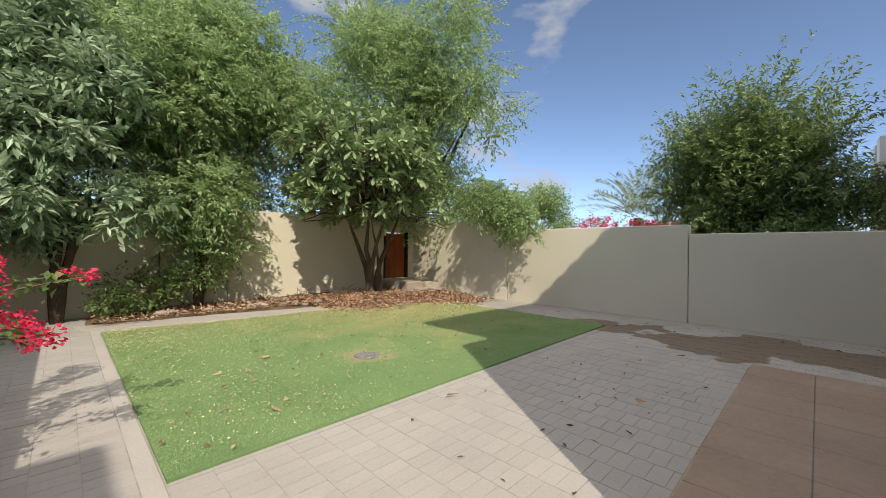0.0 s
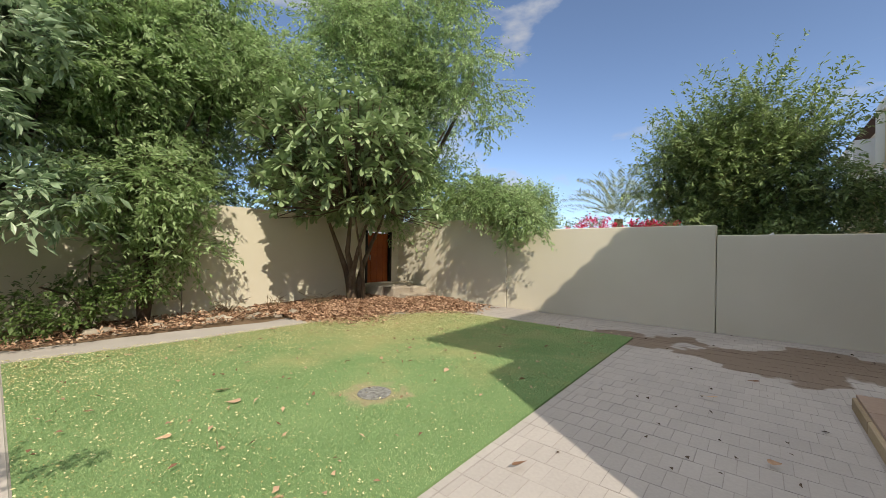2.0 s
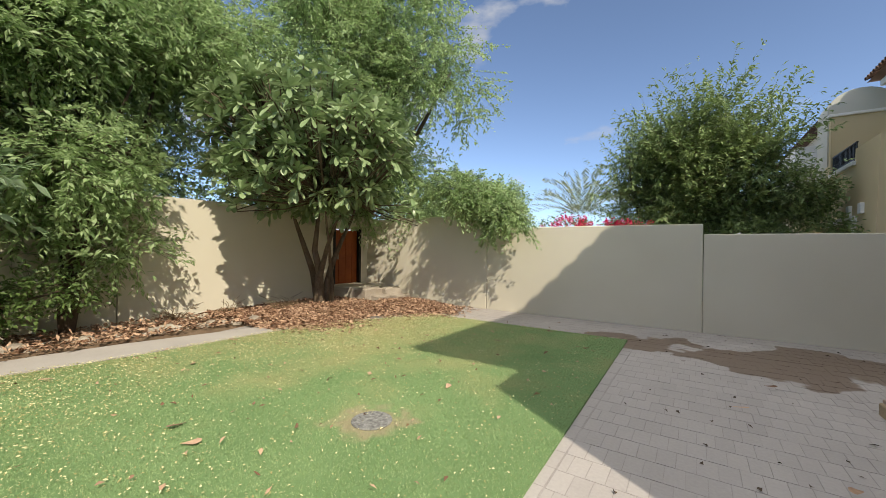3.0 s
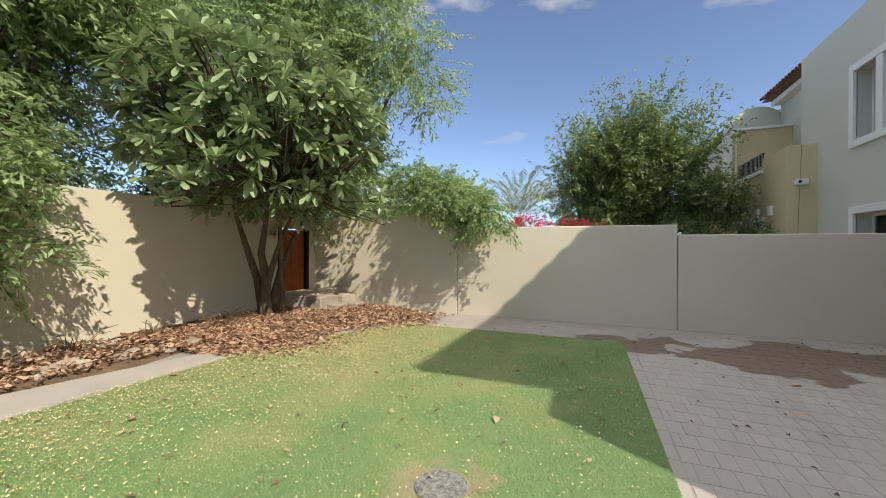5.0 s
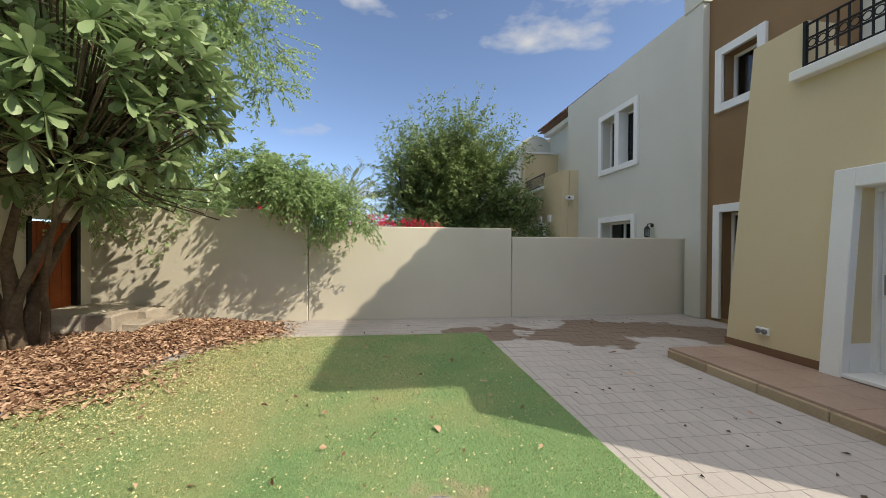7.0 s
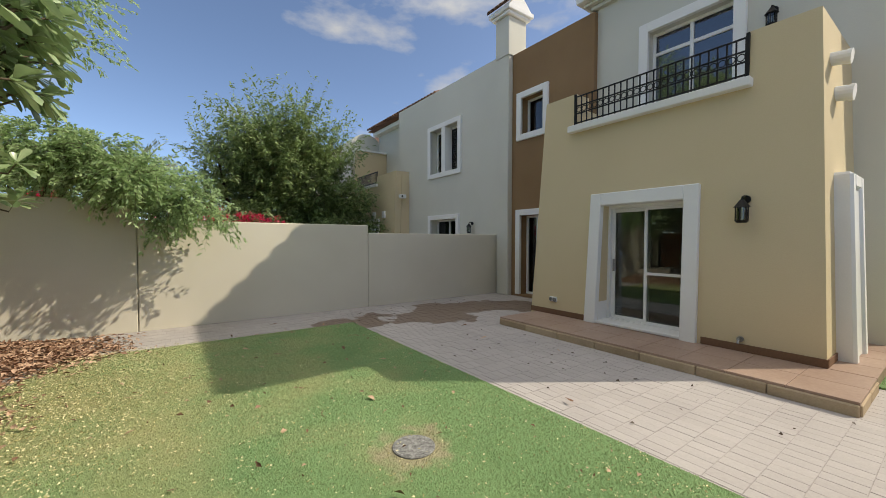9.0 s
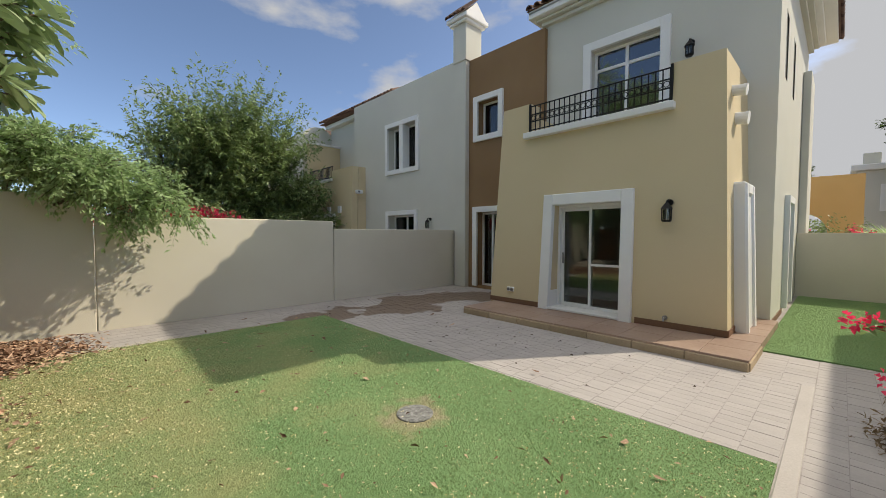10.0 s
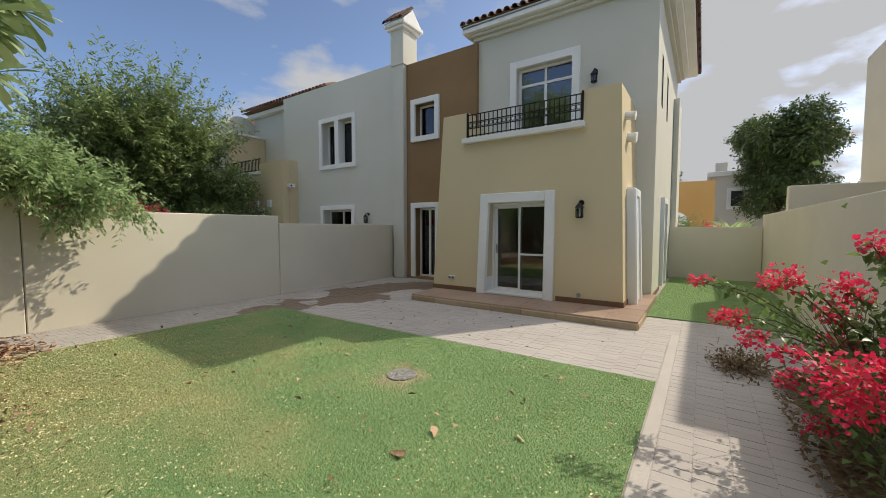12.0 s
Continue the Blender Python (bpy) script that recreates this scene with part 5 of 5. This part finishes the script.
for c, r in bunches:
    root = Vector((-3.3 + rngb.uniform(-0.4, 0.4), -0.85, 0.03))
    m1 = root.lerp(c, 0.4) + Vector((0, 0, 0.35))
    m2 = root.lerp(c, 0.75) + Vector((0, 0, 0.2))
    pts = [root, m1, m2, c]
    ch.append(tube(pts, [0.012, 0.007, 0.005, 0.003], 6))
    for i in range(44):
        t = rngb.uniform(0.3, 1.0) * 3
        k = min(2, int(t))
        q = pts[k].lerp(pts[k + 1], t - k)
        gl.append(np.array(q) + rnb.normal(0, 0.02, 3))
        gd.append(rnb.normal(0, 1, 3))
for i in range(110):
    root = Vector((-3.3 + rngb.uniform(-1.6, 1.2), -0.8, 0.05))
    tip = root + Vector((rngb.uniform(-0.6, 0.6), rngb.uniform(-0.1, 0.6), rngb.uniform(0.2, 1.0)))
    ch.append(tube([root, (root + tip) / 2 + Vector((0, 0, 0.08)), tip], [0.005, 0.004, 0.002], 4))
for i in range(2600):
    gl.append(np.array([rnb.normal(-3.5, 0.55), rnb.normal(-0.76, 0.15), abs(rnb.normal(0.0, 0.38)) + 0.2]))
    gd.append(rnb.normal(0, 1, 3))
mesh("stemwork", *join(ch), M_BARK, nb, "thin arching grey stems")
v, f = leaves(np.array(gl), np.array(gd), 0.055, 0.038, 0.2, 0.3, 124)
np_mesh("foliage", v, f, M_L_BOUG, nb)
# low dry tuft that spills on to the path
rng_t = np.random.default_rng(125)
n_d = 900
pd = np.stack([rng_t.normal(-1.62, 0.2, n_d), rng_t.normal(-0.12, 0.13, n_d), np.abs(rng_t.normal(0.05, 0.06, n_d))], 1)
v, f = leaves(pd, rng_t.normal(0, 1, (n_d, 3)), 0.06, 0.02, 0.1, 0.4, 126)
v[:, 2] = np.maximum(v[:, 2], 0.003)
tagged(np_mesh("dry_tuft", v, f, M_L_DRY), "low tuft of dry dark twigs on the path edge", "dead plant")

# palm beyond the wall
pm = thing("palm_tree", (-6.9, 21.5, -0.06), "pale grey-green date palm beyond the garden wall", "tree")
mesh("trunk", *tube([(-6.9, 21.5, -0.1), (-6.9, 21.5, 1.5), (-6.85, 21.5, 3.0)], [0.28, 0.24, 0.22], 10), M_BARK, pm)
rngm = np.random.default_rng(131)
for k in range(38):
    a = k * 2.4
    el = 1.35 - 1.0 * (k / 38)
    L = 3.9 * rngm.uniform(0.8, 1.1)
    d = np.array([math.cos(a) * math.cos(el), math.sin(a) * math.cos(el), math.sin(el)])
    t = np.linspace(0, 1, 34)
    pts = np.array([-6.85, 21.5, 3.0]) + d * (t * L)[:, None] - np.array([0, 0, 1.0]) * (t ** 2.2 * L * 0.38)[:, None]
    sd = np.cross(d, [0, 0, 1.0])
    sd /= np.linalg.norm(sd) + 1e-9
    c = np.concatenate([pts[4:], pts[4:]])
    dd = np.concatenate([sd + d * 0.9 + [0, 0, 0.3], -sd + d * 0.9 + [0, 0, 0.3]])[None].repeat(1, 0)
    dirs = np.concatenate([np.tile(sd + d * 0.9 + np.array([0, 0, 0.3]), (30, 1)), np.tile(-sd + d * 0.9 + np.array([0, 0, 0.3]), (30, 1))])
    v, f = leaves(c, dirs, 0.5, 0.035, 0.15, 0.2, 140 + k, 0.1)
    np_mesh("frond", v, f, M_L_PALM, pm)

# trees beyond the side lawn
blobs = clump_blobs((20, -3.0, 5.2), (2.0, 2.0, 2.6), 34, 0.8, 151)
tree("round_tree", "dense green round-crowned tree, leaf colour darkened as if backlit", (20, -3.0, -0.06), [(20, -3, 6), (21, -4, 5), (19.4, -2, 5.2)], 0.2, 2.2, blobs, 3400, 16, (0.17, 0.075), M_L_BACKLIT, M_BARK2, 152, 0.1, 0.5, 0.06)
blobs = clump_blobs((22, 3.8, 4.0), (1.5, 1.8, 1.6), 14, 0.8, 155)
tree("round_tree", "green tree behind the arched wall, leaf colour darkened as if backlit", (22, 3.8, -0.06), [(22, 3.8, 5), (21.5, 3, 4)], 0.2, 2.0, blobs, 1300, 14, (0.17, 0.075), M_L_BACKLIT, M_BARK2, 156, 0.1, 0.5, 0.06)
blobs = clump_blobs((13, 1.2, 1.4), (0.8, 1.2, 1.0), 10, 0.5, 157)
tree("hedge_shrub", "dark shrub seen through the arch", (13, 1.2, -0.06), [(13, 1.2, 2)], 0.05, 0.6, blobs, 500, 12, (0.12, 0.05), M_L_DARK, M_BARK2, 158, 0.1, 0.4, 0.05, 0.2, "shrub")
boug("bougainvillea", "pink-flowered shrub behind the low wall", (8.2, 0.5, -0.06), [(8.2, 0.5, 1.5, 0.3, 0.8, 0.2)], 14, 60, 161)
ag = thing("yucca", (8.6, -0.5, -0.06), "spiky yellow-green plant behind the low wall", "plant")
a_ = np.linspace(0, 6.28, 46)
dirs = np.stack([np.cos(a_) * 0.9, np.sin(a_) * 0.9, 0.35 + 0.5 * np.abs(np.sin(a_ * 3))], 1)
v, f = leaves(np.tile(np.array([8.6, -0.5, 1.35]), (46, 1)), dirs, 0.75, 0.05, 0.15, 0.2, 163, 0.1)
np_mesh("leaves", v, f, M_L_FINE, ag)
mesh("stem", *tube([(8.6, -0.5, -0.06), (8.6, -0.5, 1.36)], [0.08, 0.06], 8), M_BARK, ag)

# ---- small things on the ground ----
dr = thing("drain_cover", (-3.85, 2.70, 0.018), "round speckled grey drain cover in the lawn", "drain cover")
mesh("cover", *cyl((-3.85, 2.70, 0.0), (0, 0, 1), 0.14, 0.03, 28), M_GRATE, dr)
mesh("rim", *ring((-3.85, 2.70, 0.024), (1, 0, 0), (0, 1, 0), 0.145, 0.006, 28, 6), M_GRATE, dr, "worn metal rim")
rl = np.random.default_rng(171)
for k, (x, y, s) in enumerate([(-4.6, 1.75, 0.16), (-4.9, 1.9, 0.13), (-3.0, 1.35, 0.12), (-3.75, 3.55, 0.12), (-3.2, 4.6, 0.1), (-4.1, 5.5, 0.12), (-4.4, 5.9, 0.1), (-3.9, 6.1, 0.12), (-6.4, 2.6, 0.12), (-7.0, 3.4, 0.14), (-3.4, 5.2, 0.1),
                               (-6.9, 1.6, 0.13), (-5.2, 3.1, 0.07), (-3.3, 1.0, 0.1), (-6.2, 4.2, 0.12), (-5.6, 4.9, 0.1), (-2.3, 2.6, 0.1), (-1.6, 4.6, 0.12), (-1.3, 5.4, 0.1), (-2.0, 5.9, 0.1), (-3.9, 7.3, 0.14), (-1.1, 3.6, 0.09), (-4.3, 1.2, 0.09)]):
    c = np.array([[x, y, 0.03]])
    a = rl.uniform(0, 6.28)
    v, f = blade_leaves(c, np.array([[math.cos(a), math.sin(a), 0.03]]), s, s * 0.42, 180 + k, -0.1)
    v[:, 2] = np.maximum(v[:, 2], 0.022 if y > TY0 and x < TX1 else 0.004) - (0 if x < TX1 and y < TY1 else 0.0)
    tagged(np_mesh("fallen_leaf", v, f, M_LITTER), "curled dry brown fallen leaf", "leaf", "fallen leaves")

# ---- bricks of the paving ----
brick_jobs.sort(key=lambda j: abs(j[1] - 0.1) * 1.5 + abs(j[0] + 1.5) * 0.6)
for x, y, lx, ly in brick_jobs[:300]:
    o = new("brick", brick_mesh)
    o.scale = (lx, ly, 1)
    o.location = (x, y, rngp.uniform(-0.001, 0.0015))
    o.parent = pavement
rest = brick_jobs[300:]
rv_, rf_ = [], []
for x, y, lx, ly in rest:
    o = len(rv_)
    z = rngp.uniform(-0.001, 0.0015)
    for s, zz in ((1.0, -0.03), (0.985, z)):
        rv_ += [(x - lx / 2 * s, y - ly / 2 * s, zz), (x + lx / 2 * s, y - ly / 2 * s, zz), (x + lx / 2 * s, y + ly / 2 * s, zz), (x - lx / 2 * s, y + ly / 2 * s, zz)]
    rf_ += [(o + 4, o + 5, o + 6, o + 7)] + [(o + i, o + (i + 1) % 4, o + 4 + (i + 1) % 4, o + 4 + i) for i in range(4)]
tagged(mesh("bricks", rv_, rf_, M_PAVER, pavement), kind="stuff")
